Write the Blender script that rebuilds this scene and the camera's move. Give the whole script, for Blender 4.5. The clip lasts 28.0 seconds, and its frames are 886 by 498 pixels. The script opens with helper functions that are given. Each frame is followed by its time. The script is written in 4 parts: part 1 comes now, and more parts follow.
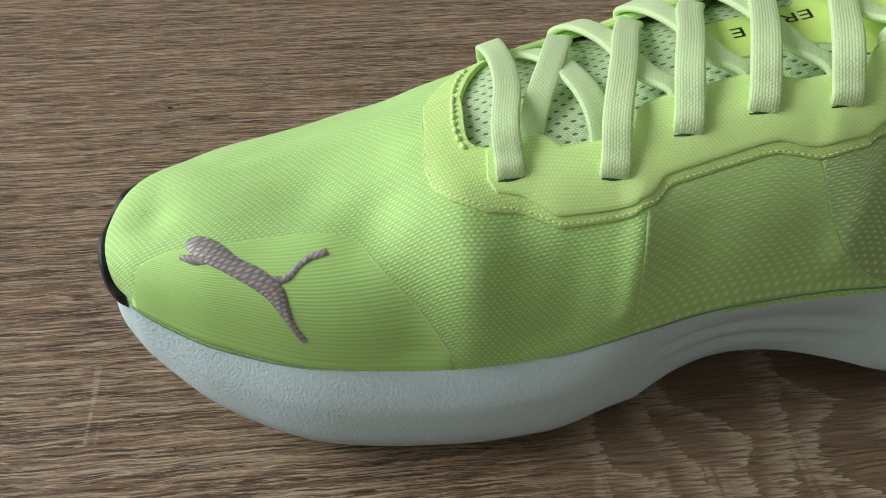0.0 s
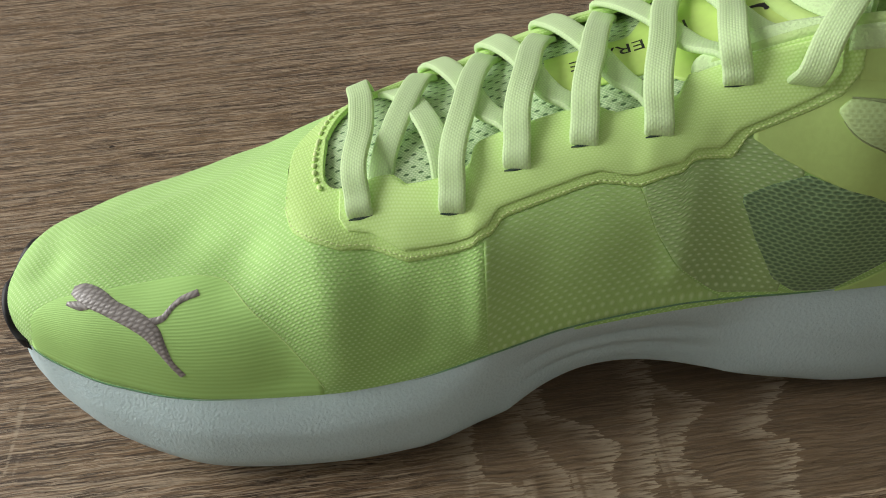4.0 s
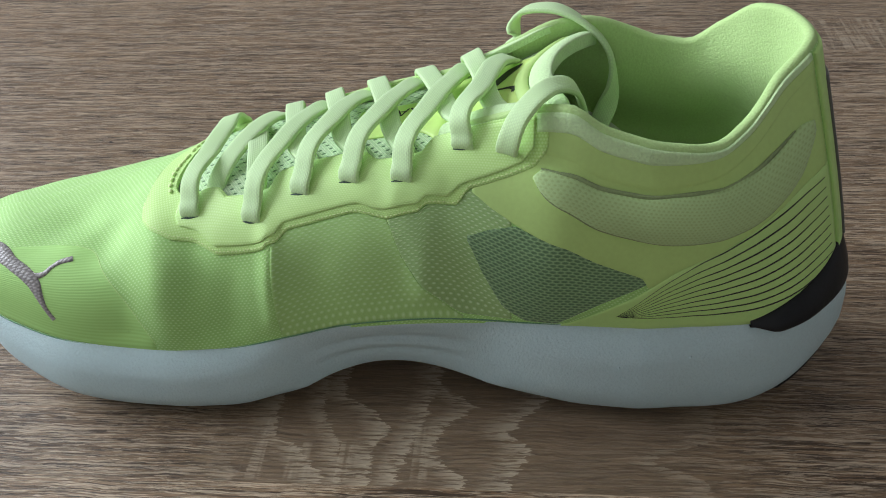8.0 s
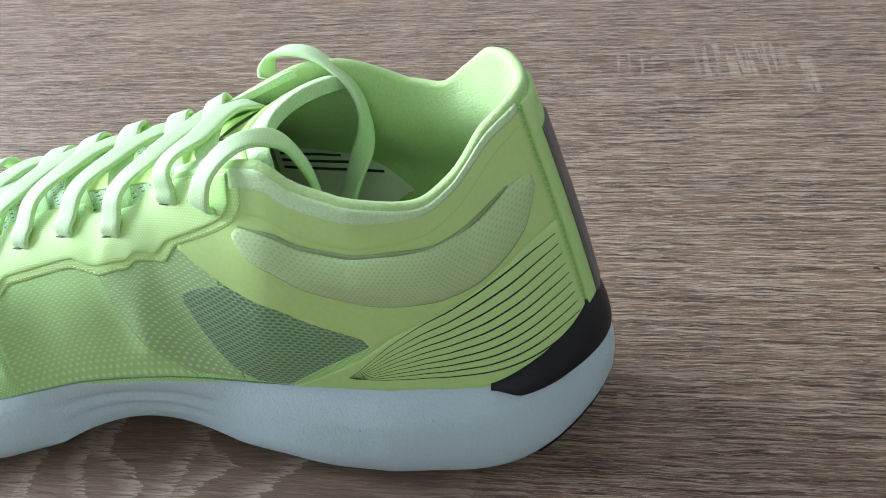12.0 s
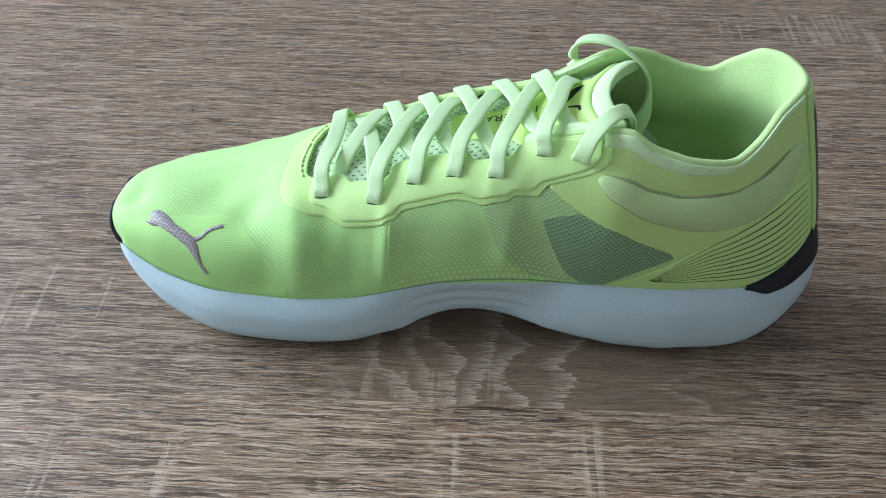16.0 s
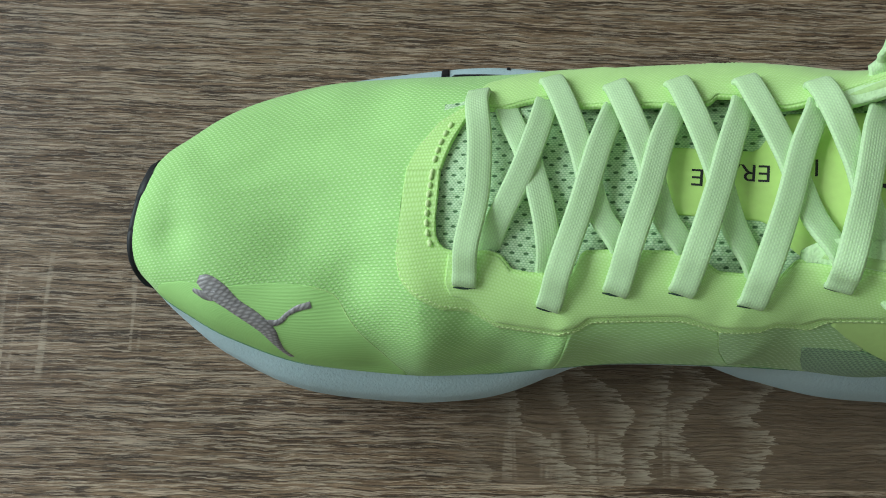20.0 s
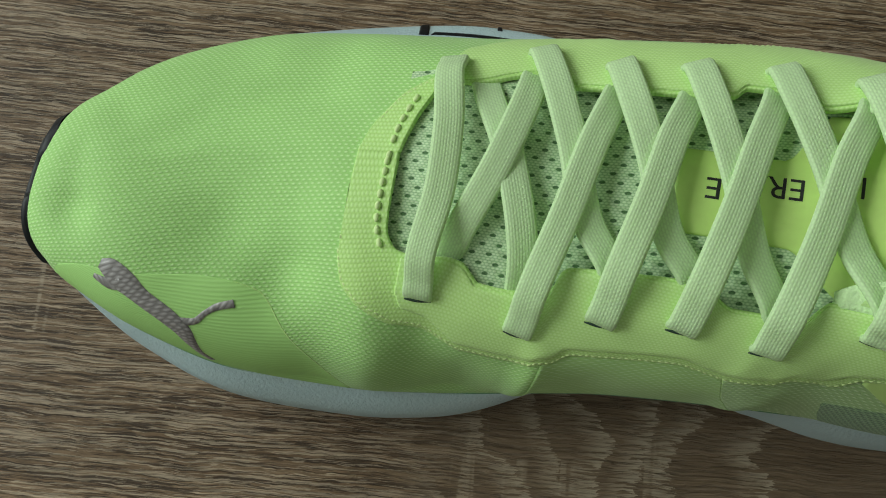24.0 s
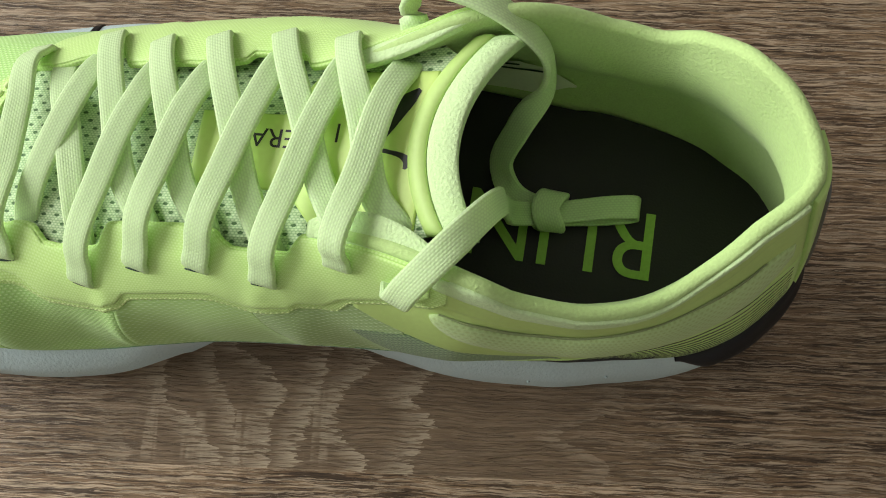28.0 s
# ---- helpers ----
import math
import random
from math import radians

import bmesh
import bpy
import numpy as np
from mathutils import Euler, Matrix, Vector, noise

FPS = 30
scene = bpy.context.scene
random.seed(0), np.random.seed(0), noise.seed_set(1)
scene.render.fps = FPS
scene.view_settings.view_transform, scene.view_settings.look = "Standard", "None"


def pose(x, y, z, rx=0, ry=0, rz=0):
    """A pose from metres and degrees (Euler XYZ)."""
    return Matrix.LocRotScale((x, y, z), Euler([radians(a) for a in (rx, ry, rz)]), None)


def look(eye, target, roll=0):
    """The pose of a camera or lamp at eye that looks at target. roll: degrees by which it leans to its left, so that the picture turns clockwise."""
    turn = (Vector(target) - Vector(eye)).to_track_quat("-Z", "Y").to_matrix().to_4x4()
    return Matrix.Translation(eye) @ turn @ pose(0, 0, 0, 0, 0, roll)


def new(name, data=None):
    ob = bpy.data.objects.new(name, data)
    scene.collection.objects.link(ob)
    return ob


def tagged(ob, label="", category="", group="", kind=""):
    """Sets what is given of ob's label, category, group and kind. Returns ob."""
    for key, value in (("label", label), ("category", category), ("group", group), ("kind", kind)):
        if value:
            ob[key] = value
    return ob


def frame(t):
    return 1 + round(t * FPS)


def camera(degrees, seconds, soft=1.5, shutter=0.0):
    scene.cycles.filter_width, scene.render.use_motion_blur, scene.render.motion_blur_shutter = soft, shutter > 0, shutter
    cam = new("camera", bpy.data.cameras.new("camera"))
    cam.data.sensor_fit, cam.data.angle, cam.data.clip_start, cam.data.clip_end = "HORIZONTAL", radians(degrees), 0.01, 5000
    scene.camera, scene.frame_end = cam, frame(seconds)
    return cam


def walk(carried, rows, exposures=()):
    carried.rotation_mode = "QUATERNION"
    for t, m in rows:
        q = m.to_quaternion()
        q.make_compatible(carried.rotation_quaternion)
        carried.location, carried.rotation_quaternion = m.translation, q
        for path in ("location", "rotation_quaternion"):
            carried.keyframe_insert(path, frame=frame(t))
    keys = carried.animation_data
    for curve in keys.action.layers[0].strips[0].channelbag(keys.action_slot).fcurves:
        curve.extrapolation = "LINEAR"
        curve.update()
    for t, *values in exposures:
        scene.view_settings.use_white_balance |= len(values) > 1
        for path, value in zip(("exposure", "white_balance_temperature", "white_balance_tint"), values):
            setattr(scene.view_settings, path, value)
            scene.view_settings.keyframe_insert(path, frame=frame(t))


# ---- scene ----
cam = camera(51.5, 28.0, 1.0)
# the length of the walk, the first eye and its tilt and lean over the table
METRES, EYE = 1.024, (0.07936, -0.1856, 0.17413)
TILT, LEAN, TURN = -39.834, -0.658, 0.0
ROWS = [
    (0.0, 0.0, 0.0, 0.0, 0.0, 0.0, -0.0),
    (0.5, -0.0111, 0.0189, -0.003, -0.13, -0.53, 0.96),
    (1.0, -0.0143, 0.0221, -0.0035, -0.05, -0.91, 1.58),
    (1.5, -0.0103, 0.0181, -0.0009, 0.31, -1.06, 2.0),
    (2.0, 0.0003, 0.0105, 0.004, 0.74, -0.99, 2.42),
    (2.5, 0.0103, 0.0049, 0.006, 1.16, -1.02, 2.74),
    (3.0, 0.0203, 0.0001, 0.0065, 1.61, -0.95, 2.91),
    (3.5, 0.0329, -0.0062, 0.009, 2.03, -0.74, 2.97),
    (4.0, 0.0412, -0.014, 0.0083, 2.64, -0.52, 2.92),
    (4.5, 0.052, -0.0184, 0.0086, 3.24, -0.26, 2.63),
    (6.5, 0.0984, -0.037, 0.0096, 6.95, 0.54, -1.06),
    (7.0, 0.1102, -0.0432, 0.0086, 8.28, 0.72, -2.3),
    (7.5, 0.1241, -0.0493, 0.0086, 9.59, 0.83, -3.44),
    (8.0, 0.1374, -0.0577, 0.0073, 11.14, 0.8, -4.57),
    (8.5, 0.1525, -0.0626, 0.0061, 12.69, 0.69, -5.49),
    (9.0, 0.1741, -0.0552, 0.0074, 13.81, 0.65, -6.03),
    (9.5, 0.1916, -0.043, 0.0064, 14.46, 0.52, -6.16),
    (10.0, 0.2016, -0.035, 0.0062, 14.82, 0.41, -5.91),
    (10.5, 0.2122, -0.0304, 0.008, 14.82, 0.44, -5.5),
    (11.0, 0.2204, -0.0263, 0.0141, 14.54, 0.59, -5.04),
    (11.5, 0.2207, -0.0236, 0.0234, 14.23, 0.85, -4.74),
    (12.0, 0.2154, -0.0274, 0.0273, 13.84, 1.04, -4.73),
    (12.5, 0.2024, -0.0377, 0.028, 13.49, 1.2, -5.09),
    (13.0, 0.1862, -0.0507, 0.0233, 13.02, 1.27, -5.52),
    (13.5, 0.1622, -0.0685, 0.0176, 12.49, 1.26, -6.14),
    (15.5, 0.1114, -0.139, 0.0005, 8.34, 1.15, -5.75),
    (16.0, 0.1025, -0.1437, 0.0221, 7.54, -3.77, -5.85),
    (16.5, 0.0906, -0.1393, 0.0604, 7.11, -11.82, -5.51),
    (17.0, 0.0796, -0.1274, 0.1142, 6.45, -19.97, -4.05),
    (17.5, 0.0708, -0.1184, 0.1592, 5.19, -26.08, -2.85),
    (18.0, 0.0651, -0.099, 0.171, 4.63, -28.55, -3.49),
    (18.5, 0.0568, -0.0738, 0.1694, 4.59, -30.47, -4.18),
    (19.0, 0.0451, -0.0476, 0.1677, 4.64, -32.28, -4.84),
    (19.5, 0.0271, -0.0175, 0.1576, 4.67, -34.06, -5.68),
    (20.0, 0.009, 0.01, 0.1509, 5.0, -35.64, -6.37),
    (20.5, -0.0062, 0.0373, 0.1406, 5.29, -37.15, -7.24),
    (22.5, -0.0154, 0.0633, 0.1257, 7.01, -40.23, -9.55),
    (23.0, -0.0071, 0.0603, 0.1288, 7.19, -40.09, -9.8),
    (23.5, 0.0029, 0.0551, 0.1337, 7.37, -39.86, -9.78),
    (24.0, 0.0163, 0.0516, 0.1379, 7.55, -39.5, -9.54),
    (24.5, 0.0311, 0.0491, 0.141, 7.62, -39.38, -9.29),
    (25.0, 0.0442, 0.0481, 0.1415, 7.65, -39.31, -8.97),
    (25.5, 0.0588, 0.0444, 0.1451, 7.64, -39.23, -8.52),
    (26.0, 0.0724, 0.0418, 0.1489, 7.79, -38.94, -7.94),
    (26.5, 0.0895, 0.0374, 0.1531, 8.14, -38.64, -7.05),
    (27.0, 0.1055, 0.0382, 0.154, 8.2, -38.54, -6.18),
    (27.5, 0.1234, 0.04, 0.1539, 8.07, -38.59, -5.33),
    (28.0, 0.1241, 0.0383, 0.1546, 7.9, -38.41, -4.93),
]
EXPOSURES = [(0.0, -0.68, 6600, 11), (4.0, -0.7, 6850, 10), (7.0, -0.52, 6850, 10), (8.0, -0.45, 6000, 10), (9.0, -0.2, 5900, 10), (11.0, 0.35, 5550, 12), (12.0, 0.35, 5500, 12), (13.0, 0.1, 5400, 12), (15.5, -0.1, 5400, 11), (17.0, -0.18, 5400, 12),
             (18.0, -0.3, 5450, 12), (19.0, -0.6, 5600, 8), (20.0, -0.9, 5800, -2), (23.0, -1.25, 6350, -3), (26.0, -1.08, 6550, -2), (27.0, -0.8, 6600, 0), (28.0, -0.5, 6900, 10)]
walk(cam, [(t, pose(*EYE, TILT, LEAN, TURN) @ pose(METRES * x, METRES * y, METRES * z, 90 + pitch, roll, yaw)) for t, x, y, z, yaw, pitch, roll in ROWS], EXPOSURES)

# ---- light: a day sky outside, one large window beyond the toe ----
sky = bpy.data.worlds.new("sky")
sky.use_nodes = True
scene.world = sky
sky_tex = sky.node_tree.nodes.new("ShaderNodeTexSky")
sky_tex.sky_type, sky_tex.sun_disc = "NISHITA", False
sky_tex.sun_elevation, sky_tex.sun_rotation = radians(48), radians(120)
sky_bg = sky.node_tree.nodes["Background"]
sky_bg.inputs["Strength"].default_value = 0.12
sky.node_tree.links.new(sky_tex.outputs["Color"], sky_bg.inputs["Color"])


def window_light(name, at, aim, width, height, watts, color):
    lamp = bpy.data.lights.new(name, "AREA")
    lamp.shape, lamp.size, lamp.size_y, lamp.energy, lamp.color = "RECTANGLE", width, height, watts, color
    ob = new(name, lamp)
    ob.matrix_world = look(at, aim)
    return ob


window_light("window_light", (-1.53, 0.22, 0.85), (0.1, 0.0, 0.0), 1.4, 1.2, 74, (0.97, 0.99, 1.0))

# ---- materials ----
def material(name):
    m = bpy.data.materials.new(name)
    m.use_nodes = True
    return m, m.node_tree.nodes, m.node_tree.links, m.node_tree.nodes["Principled BSDF"]


def node(nodes, kind, **inputs):
    n = nodes.new("ShaderNode" + kind)
    for key, value in inputs.items():
        n.inputs[key.replace("_", " ")].default_value = value
    return n


def ramp(nodes, *stops):
    n = nodes.new("ShaderNodeValToRGB")
    while len(n.color_ramp.elements) < len(stops):
        n.color_ramp.elements.new(0.5)
    for e, (at, c) in zip(n.color_ramp.elements, stops):
        e.position, e.color = at, (*c, 1) if len(c) == 3 else c
    return n


def mapped(nodes, links, scale, source="Object", turn=0.0):
    tc = nodes.new("ShaderNodeTexCoord")
    mp = nodes.new("ShaderNodeMapping")
    mp.inputs["Scale"].default_value = scale
    mp.inputs["Rotation"].default_value = (0, 0, radians(turn))
    links.new(tc.outputs[source], mp.inputs["Vector"])
    return mp.outputs["Vector"]


def mix(nodes, links, kind, a, b, fac=1.0):
    n = nodes.new("ShaderNodeMix")
    n.data_type, n.blend_type = "RGBA", kind
    for socket, value in ((n.inputs[0], fac), (n.inputs[6], a), (n.inputs[7], b)):
        if hasattr(value, "is_linked"):
            links.new(value, socket)
        else:
            socket.default_value = value if isinstance(value, float) else (*value, 1)
    return n.outputs[2]


def maths(nodes, links, kind, a, b=0.0, c=0.0):
    n = nodes.new("ShaderNodeMath")
    n.operation = kind
    for socket, value in zip(n.inputs, (a, b, c)):
        if hasattr(value, "is_linked"):
            links.new(value, socket)
        else:
            socket.default_value = value
    return n.outputs[0]


def bumped(nodes, links, bsdf, height, depth, strength=1.0, after=None):
    n = nodes.new("ShaderNodeBump")
    n.inputs["Strength"].default_value, n.inputs["Distance"].default_value = strength, depth
    links.new(height, n.inputs["Height"])
    if after is not None:
        links.new(after, n.inputs["Normal"])
    links.new(n.outputs["Normal"], bsdf.inputs["Normal"])
    return n.outputs["Normal"]


def cells(nodes, links, vec, size_u, size_v):
    """Staggered round cells on the UV sheet, in millimetres: 0 in a cell's middle, about 1 at its rim."""
    sep = nodes.new("ShaderNodeSeparateXYZ")
    links.new(vec, sep.inputs[0])
    row = maths(nodes, links, "DIVIDE", sep.outputs[1], size_v)
    odd = maths(nodes, links, "MULTIPLY", maths(nodes, links, "MODULO", maths(nodes, links, "FLOOR", row), 2.0), 0.5)
    col = maths(nodes, links, "ADD", maths(nodes, links, "DIVIDE", sep.outputs[0], size_u), odd)
    du = maths(nodes, links, "SUBTRACT", maths(nodes, links, "FRACT", col), 0.5)
    dv = maths(nodes, links, "SUBTRACT", maths(nodes, links, "FRACT", row), 0.5)
    d2 = maths(nodes, links, "ADD", maths(nodes, links, "MULTIPLY", du, du), maths(nodes, links, "MULTIPLY", dv, dv))
    return maths(nodes, links, "MULTIPLY", maths(nodes, links, "SQRT", d2), 1.6)


def uv(nodes):
    n = nodes.new("ShaderNodeUVMap")
    n.uv_map = "UVMap"
    return n.outputs[0]


def textile(name, hole, thread, size_u, size_v, depth, rough=0.75, low=0.25, high=0.75, sheen=0.15, stain=0.1, clear=0.0, knit=0.0):
    """Woven or knitted cloth: cells of thread round small holes, on UVs in millimetres."""
    m, nodes, links, bsdf = material(name)
    vec = uv(nodes)
    c = cells(nodes, links, vec, size_u, size_v)
    cr = ramp(nodes, (low, hole), (high, thread))
    links.new(c, cr.inputs[0])
    big = node(nodes, "TexNoise", Scale=0.06, Detail=3.0)
    links.new(vec, big.inputs["Vector"])
    br = ramp(nodes, (0.3, (1 - stain,) * 3), (0.7, (1, 1, 1)))
    links.new(big.outputs[0], br.inputs[0])
    fine = node(nodes, "TexNoise", Scale=4.0, Detail=2.0)
    links.new(vec, fine.inputs["Vector"])
    fr = ramp(nodes, (0.3, (0.9, 0.9, 0.9)), (0.7, (1, 1, 1)))
    links.new(fine.outputs[0], fr.inputs[0])
    col = mix(nodes, links, "MULTIPLY", mix(nodes, links, "MULTIPLY", cr.outputs[0], br.outputs[0]), fr.outputs[0])
    if knit:
        loops = cells(nodes, links, vec, 0.9, 0.55)
        kr = ramp(nodes, (0.35, (1, 1, 1)), (0.95, (1 - knit, 1 - 0.7 * knit, 1 - knit)))
        links.new(loops, kr.inputs[0])
        col = mix(nodes, links, "MULTIPLY", col, kr.outputs[0])
    links.new(col, bsdf.inputs["Base Color"])
    bsdf.inputs["Roughness"].default_value = rough
    bsdf.inputs["Sheen Weight"].default_value = sheen
    bsdf.inputs["Coat Weight"].default_value = clear
    first = bumped(nodes, links, bsdf, c, depth * 0.001)
    bumped(nodes, links, bsdf, fine.outputs[0], depth * 0.0004, 0.6, first)
    return m


def braid(name, color):
    """Flat woven lace: a herringbone of fine stitches."""
    m, nodes, links, bsdf = material(name)
    vec = uv(nodes)
    c = cells(nodes, links, vec, 1.0, 0.6)
    cr = ramp(nodes, (0.35, color), (0.95, tuple(v * 0.84 for v in color)))
    links.new(c, cr.inputs[0])
    fine = node(nodes, "TexNoise", Scale=1.2, Detail=3.0)
    links.new(vec, fine.inputs["Vector"])
    fr = ramp(nodes, (0.3, (0.92, 0.93, 0.9)), (0.7, (1, 1, 1)))
    links.new(fine.outputs[0], fr.inputs[0])
    links.new(mix(nodes, links, "MULTIPLY", cr.outputs[0], fr.outputs[0]), bsdf.inputs["Base Color"])
    bsdf.inputs["Roughness"].default_value = 0.7
    bsdf.inputs["Sheen Weight"].default_value = 0.2
    inv_h = maths(nodes, links, "SUBTRACT", 1.0, c)
    bumped(nodes, links, bsdf, inv_h, 0.00008)
    glow = nodes.new("ShaderNodeBsdfTranslucent")
    glow.inputs["Color"].default_value = (0.86, 1.0, 0.45, 1)
    both_ways = nodes.new("ShaderNodeMixShader")
    both_ways.inputs[0].default_value = 0.2
    links.new(bsdf.outputs[0], both_ways.inputs[1])
    links.new(glow.outputs[0], both_ways.inputs[2])
    links.new(both_ways.outputs[0], nodes["Material Output"].inputs["Surface"])
    return m


def plain(name, color, rough=0.6, grain=900.0, depth=0.0001, spread=0.12, metal=0.0, sub=0.0, sheen=0.0, big=25.0):
    m, nodes, links, bsdf = material(name)
    vec = mapped(nodes, links, (1, 1, 1))
    a = node(nodes, "TexNoise", Scale=big, Detail=4.0)
    b = node(nodes, "TexNoise", Scale=grain, Detail=3.0)
    links.new(vec, a.inputs["Vector"])
    links.new(vec, b.inputs["Vector"])
    ra = ramp(nodes, (0.3, tuple(v * (1 - spread) for v in color)), (0.7, color))
    links.new(a.outputs[0], ra.inputs[0])
    rb = ramp(nodes, (0.3, (1 - spread,) * 3), (0.7, (1, 1, 1)))
    links.new(b.outputs[0], rb.inputs[0])
    links.new(mix(nodes, links, "MULTIPLY", ra.outputs[0], rb.outputs[0]), bsdf.inputs["Base Color"])
    bsdf.inputs["Roughness"].default_value, bsdf.inputs["Metallic"].default_value = rough, metal
    bsdf.inputs["Sheen Weight"].default_value = sheen
    if sub:
        bsdf.inputs["Subsurface Weight"].default_value = sub
        bsdf.inputs["Subsurface Radius"].default_value = (1, 1, 1)
        bsdf.inputs["Subsurface Scale"].default_value = 0.004
    bumped(nodes, links, bsdf, b.outputs[0], depth)
    return m


def oak(name):
    """Limed brown oak laminate printed as boards along x: fine dark and pale fibres, an arched figure in one board, faint cross marks."""
    m, nodes, links, bsdf = material(name)
    geo = mapped(nodes, links, (1, 1, 1), "Object", -6.75)
    sep = nodes.new("ShaderNodeSeparateXYZ")
    links.new(geo, sep.inputs[0])
    x, y = sep.outputs[0], sep.outputs[1]

    def noise_at(scale, detail=3.0, rough=0.6, twist=0.0, shift=0.0):
        mp = nodes.new("ShaderNodeMapping")
        mp.inputs["Scale"].default_value, mp.inputs["Location"].default_value = scale, (shift, shift * 0.7, shift * 0.3)
        links.new(geo, mp.inputs["Vector"])
        n = node(nodes, "TexNoise", Scale=1.0, Detail=detail, Roughness=rough, Distortion=twist)
        links.new(mp.outputs[0], n.inputs["Vector"])
        return n.outputs[0]

    def op(kind, a, b=0.0, c=0.0):
        return maths(nodes, links, kind, a, b, c)

    def curve(value, *stops):
        r = ramp(nodes, *((at, (v, v, v)) for at, v in stops))
        links.new(value, r.inputs[0])
        return r.outputs[0]

    wavy = op("ADD", op("MULTIPLY", op("SUBTRACT", noise_at((40, 45, 1), 4.0, 0.6, 0.0, 31.0), 0.5), 0.003), op("MULTIPLY", op("SUBTRACT", noise_at((150, 300, 1), 2.0, 0.6, 0.0, 33.0), 0.5), 0.0007))
    drift = nodes.new("ShaderNodeCombineXYZ")
    links.new(wavy, drift.inputs[1])
    moved = nodes.new("ShaderNodeVectorMath")
    moved.operation = "ADD"
    links.new(geo, moved.inputs[0])
    links.new(drift.outputs[0], moved.inputs[1])
    geo = moved.outputs[0]
    broad = noise_at((2.5, 18, 1), 4.0, 0.6)
    streak = noise_at((11, 380, 1), 6.0, 0.75, 0.1)
    fibre = noise_at((130, 2600, 1), 3.0, 0.65, 0.0, 3.0)
    pale = op("MAXIMUM", noise_at((30, 1500, 1), 5.0, 0.72, 0.15, 12.0), op("SUBTRACT", noise_at((120, 1900, 1), 3.0, 0.6, 0.2, 25.0), 0.035))
    tick = noise_at((45, 1500, 1), 5.0, 0.72, 0.1, 17.0)
    vein = op("ABSOLUTE", op("SUBTRACT", noise_at((13, 430, 1), 4.0, 0.6, 0.1, 7.0), 0.5))
    broken = curve(noise_at((30, 260, 1), 3.0, 0.7, 0.0, 41.0), (0.44, 0.0), (0.58, 0.034))
    crack = op("MAXIMUM", curve(op("SUBTRACT", vein, broken), (0.0, 1.0), (0.008, 0.0)), op("MULTIPLY", curve(tick, (0.56, 0.0), (0.58, 1.0)), 0.9))
    base = ramp(nodes, (0.34, TONE_LOW), (0.5, TONE_MID), (0.66, TONE_HIGH))
    links.new(op("ADD", op("MULTIPLY", broad, 0.35), op("MULTIPLY", streak, 0.65)), base.inputs[0])
    # the board under the shoe: arched growth rings with pale ragged flanks
    in_board = op("MULTIPLY", op("GREATER_THAN", y, -0.0865), op("LESS_THAN", y, 0.03))
    up_board = op("DIVIDE", op("ADD", y, 0.0865), 0.07)
    jag = op("ADD", op("MULTIPLY", op("SUBTRACT", noise_at((60, 420, 1), 3.0, 0.7, 0.0, 5.0), 0.5), 0.007), op("MULTIPLY", op("SUBTRACT", noise_at((40, 1500, 1), 2.0, 0.6, 0.0, 6.0), 0.5), 0.006))
    ring = 0.0
    for deep, tail, line in FIGURE:
        edge = op("MULTIPLY_ADD", curve(up_board, *((v, (q - 0.05) / 0.25) for v, q in line)), 0.25, 0.05)
        back = op("SUBTRACT", op("ADD", edge, jag), x)
        ring = op("MAXIMUM", ring, op("MULTIPLY", op("MULTIPLY", op("GREATER_THAN", back, 0.0), curve(op("DIVIDE", back, tail), (0.0, 1.0), (0.35, 0.75), (1.0, 0.0))), deep))
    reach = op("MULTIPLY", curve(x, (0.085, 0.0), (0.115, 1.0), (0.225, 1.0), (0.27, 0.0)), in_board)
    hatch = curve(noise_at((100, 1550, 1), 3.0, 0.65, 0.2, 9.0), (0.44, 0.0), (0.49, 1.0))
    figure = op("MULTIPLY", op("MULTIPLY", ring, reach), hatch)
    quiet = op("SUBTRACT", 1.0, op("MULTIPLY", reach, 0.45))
    # cross marks: short pale ladders
    stripes = curve(noise_at((420, 18, 1), 1.0, 0.5, 0.0, 21.0), (0.50, 0.0), (0.60, 1.0))
    ladder = 0.0
    for lx, ly, wide, tall in LADDERS:
        fx = op("SUBTRACT", 1.0, op("DIVIDE", op("ABSOLUTE", op("SUBTRACT", x, lx)), wide))
        fy = op("SUBTRACT", 1.0, op("DIVIDE", op("ABSOLUTE", op("SUBTRACT", y, ly)), tall))
        ladder = op("MAXIMUM", ladder, op("MULTIPLY", op("MAXIMUM", fx, 0.0), op("MINIMUM", op("MULTIPLY", op("MAXIMUM", fy, 0.0), 4.0), 1.0)))
    ladder = op("MULTIPLY", op("MULTIPLY", op("MINIMUM", op("MULTIPLY", ladder, 2.0), 1.0), stripes), hatch)
    col = mix(nodes, links, "MIX", base.outputs[0], TONE_DARK, op("MULTIPLY", op("MULTIPLY", crack, 0.86), quiet))
    col = mix(nodes, links, "MIX", col, TONE_PALE, op("MULTIPLY", op("MULTIPLY", curve(pale, (0.53, 0.0), (0.56, 1.0)), 0.74), quiet))
    fine = mix(nodes, links, "MIX", (0.52, 0.50, 0.48), (1.08, 1.04, 1.03), curve(fibre, (0.35, 0.0), (0.55, 1.0)))
    col = mix(nodes, links, "MULTIPLY", col, fine)
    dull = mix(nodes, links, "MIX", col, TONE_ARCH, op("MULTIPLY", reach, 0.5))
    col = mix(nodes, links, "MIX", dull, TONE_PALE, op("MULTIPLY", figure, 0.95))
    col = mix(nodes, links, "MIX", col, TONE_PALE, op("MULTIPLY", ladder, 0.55))
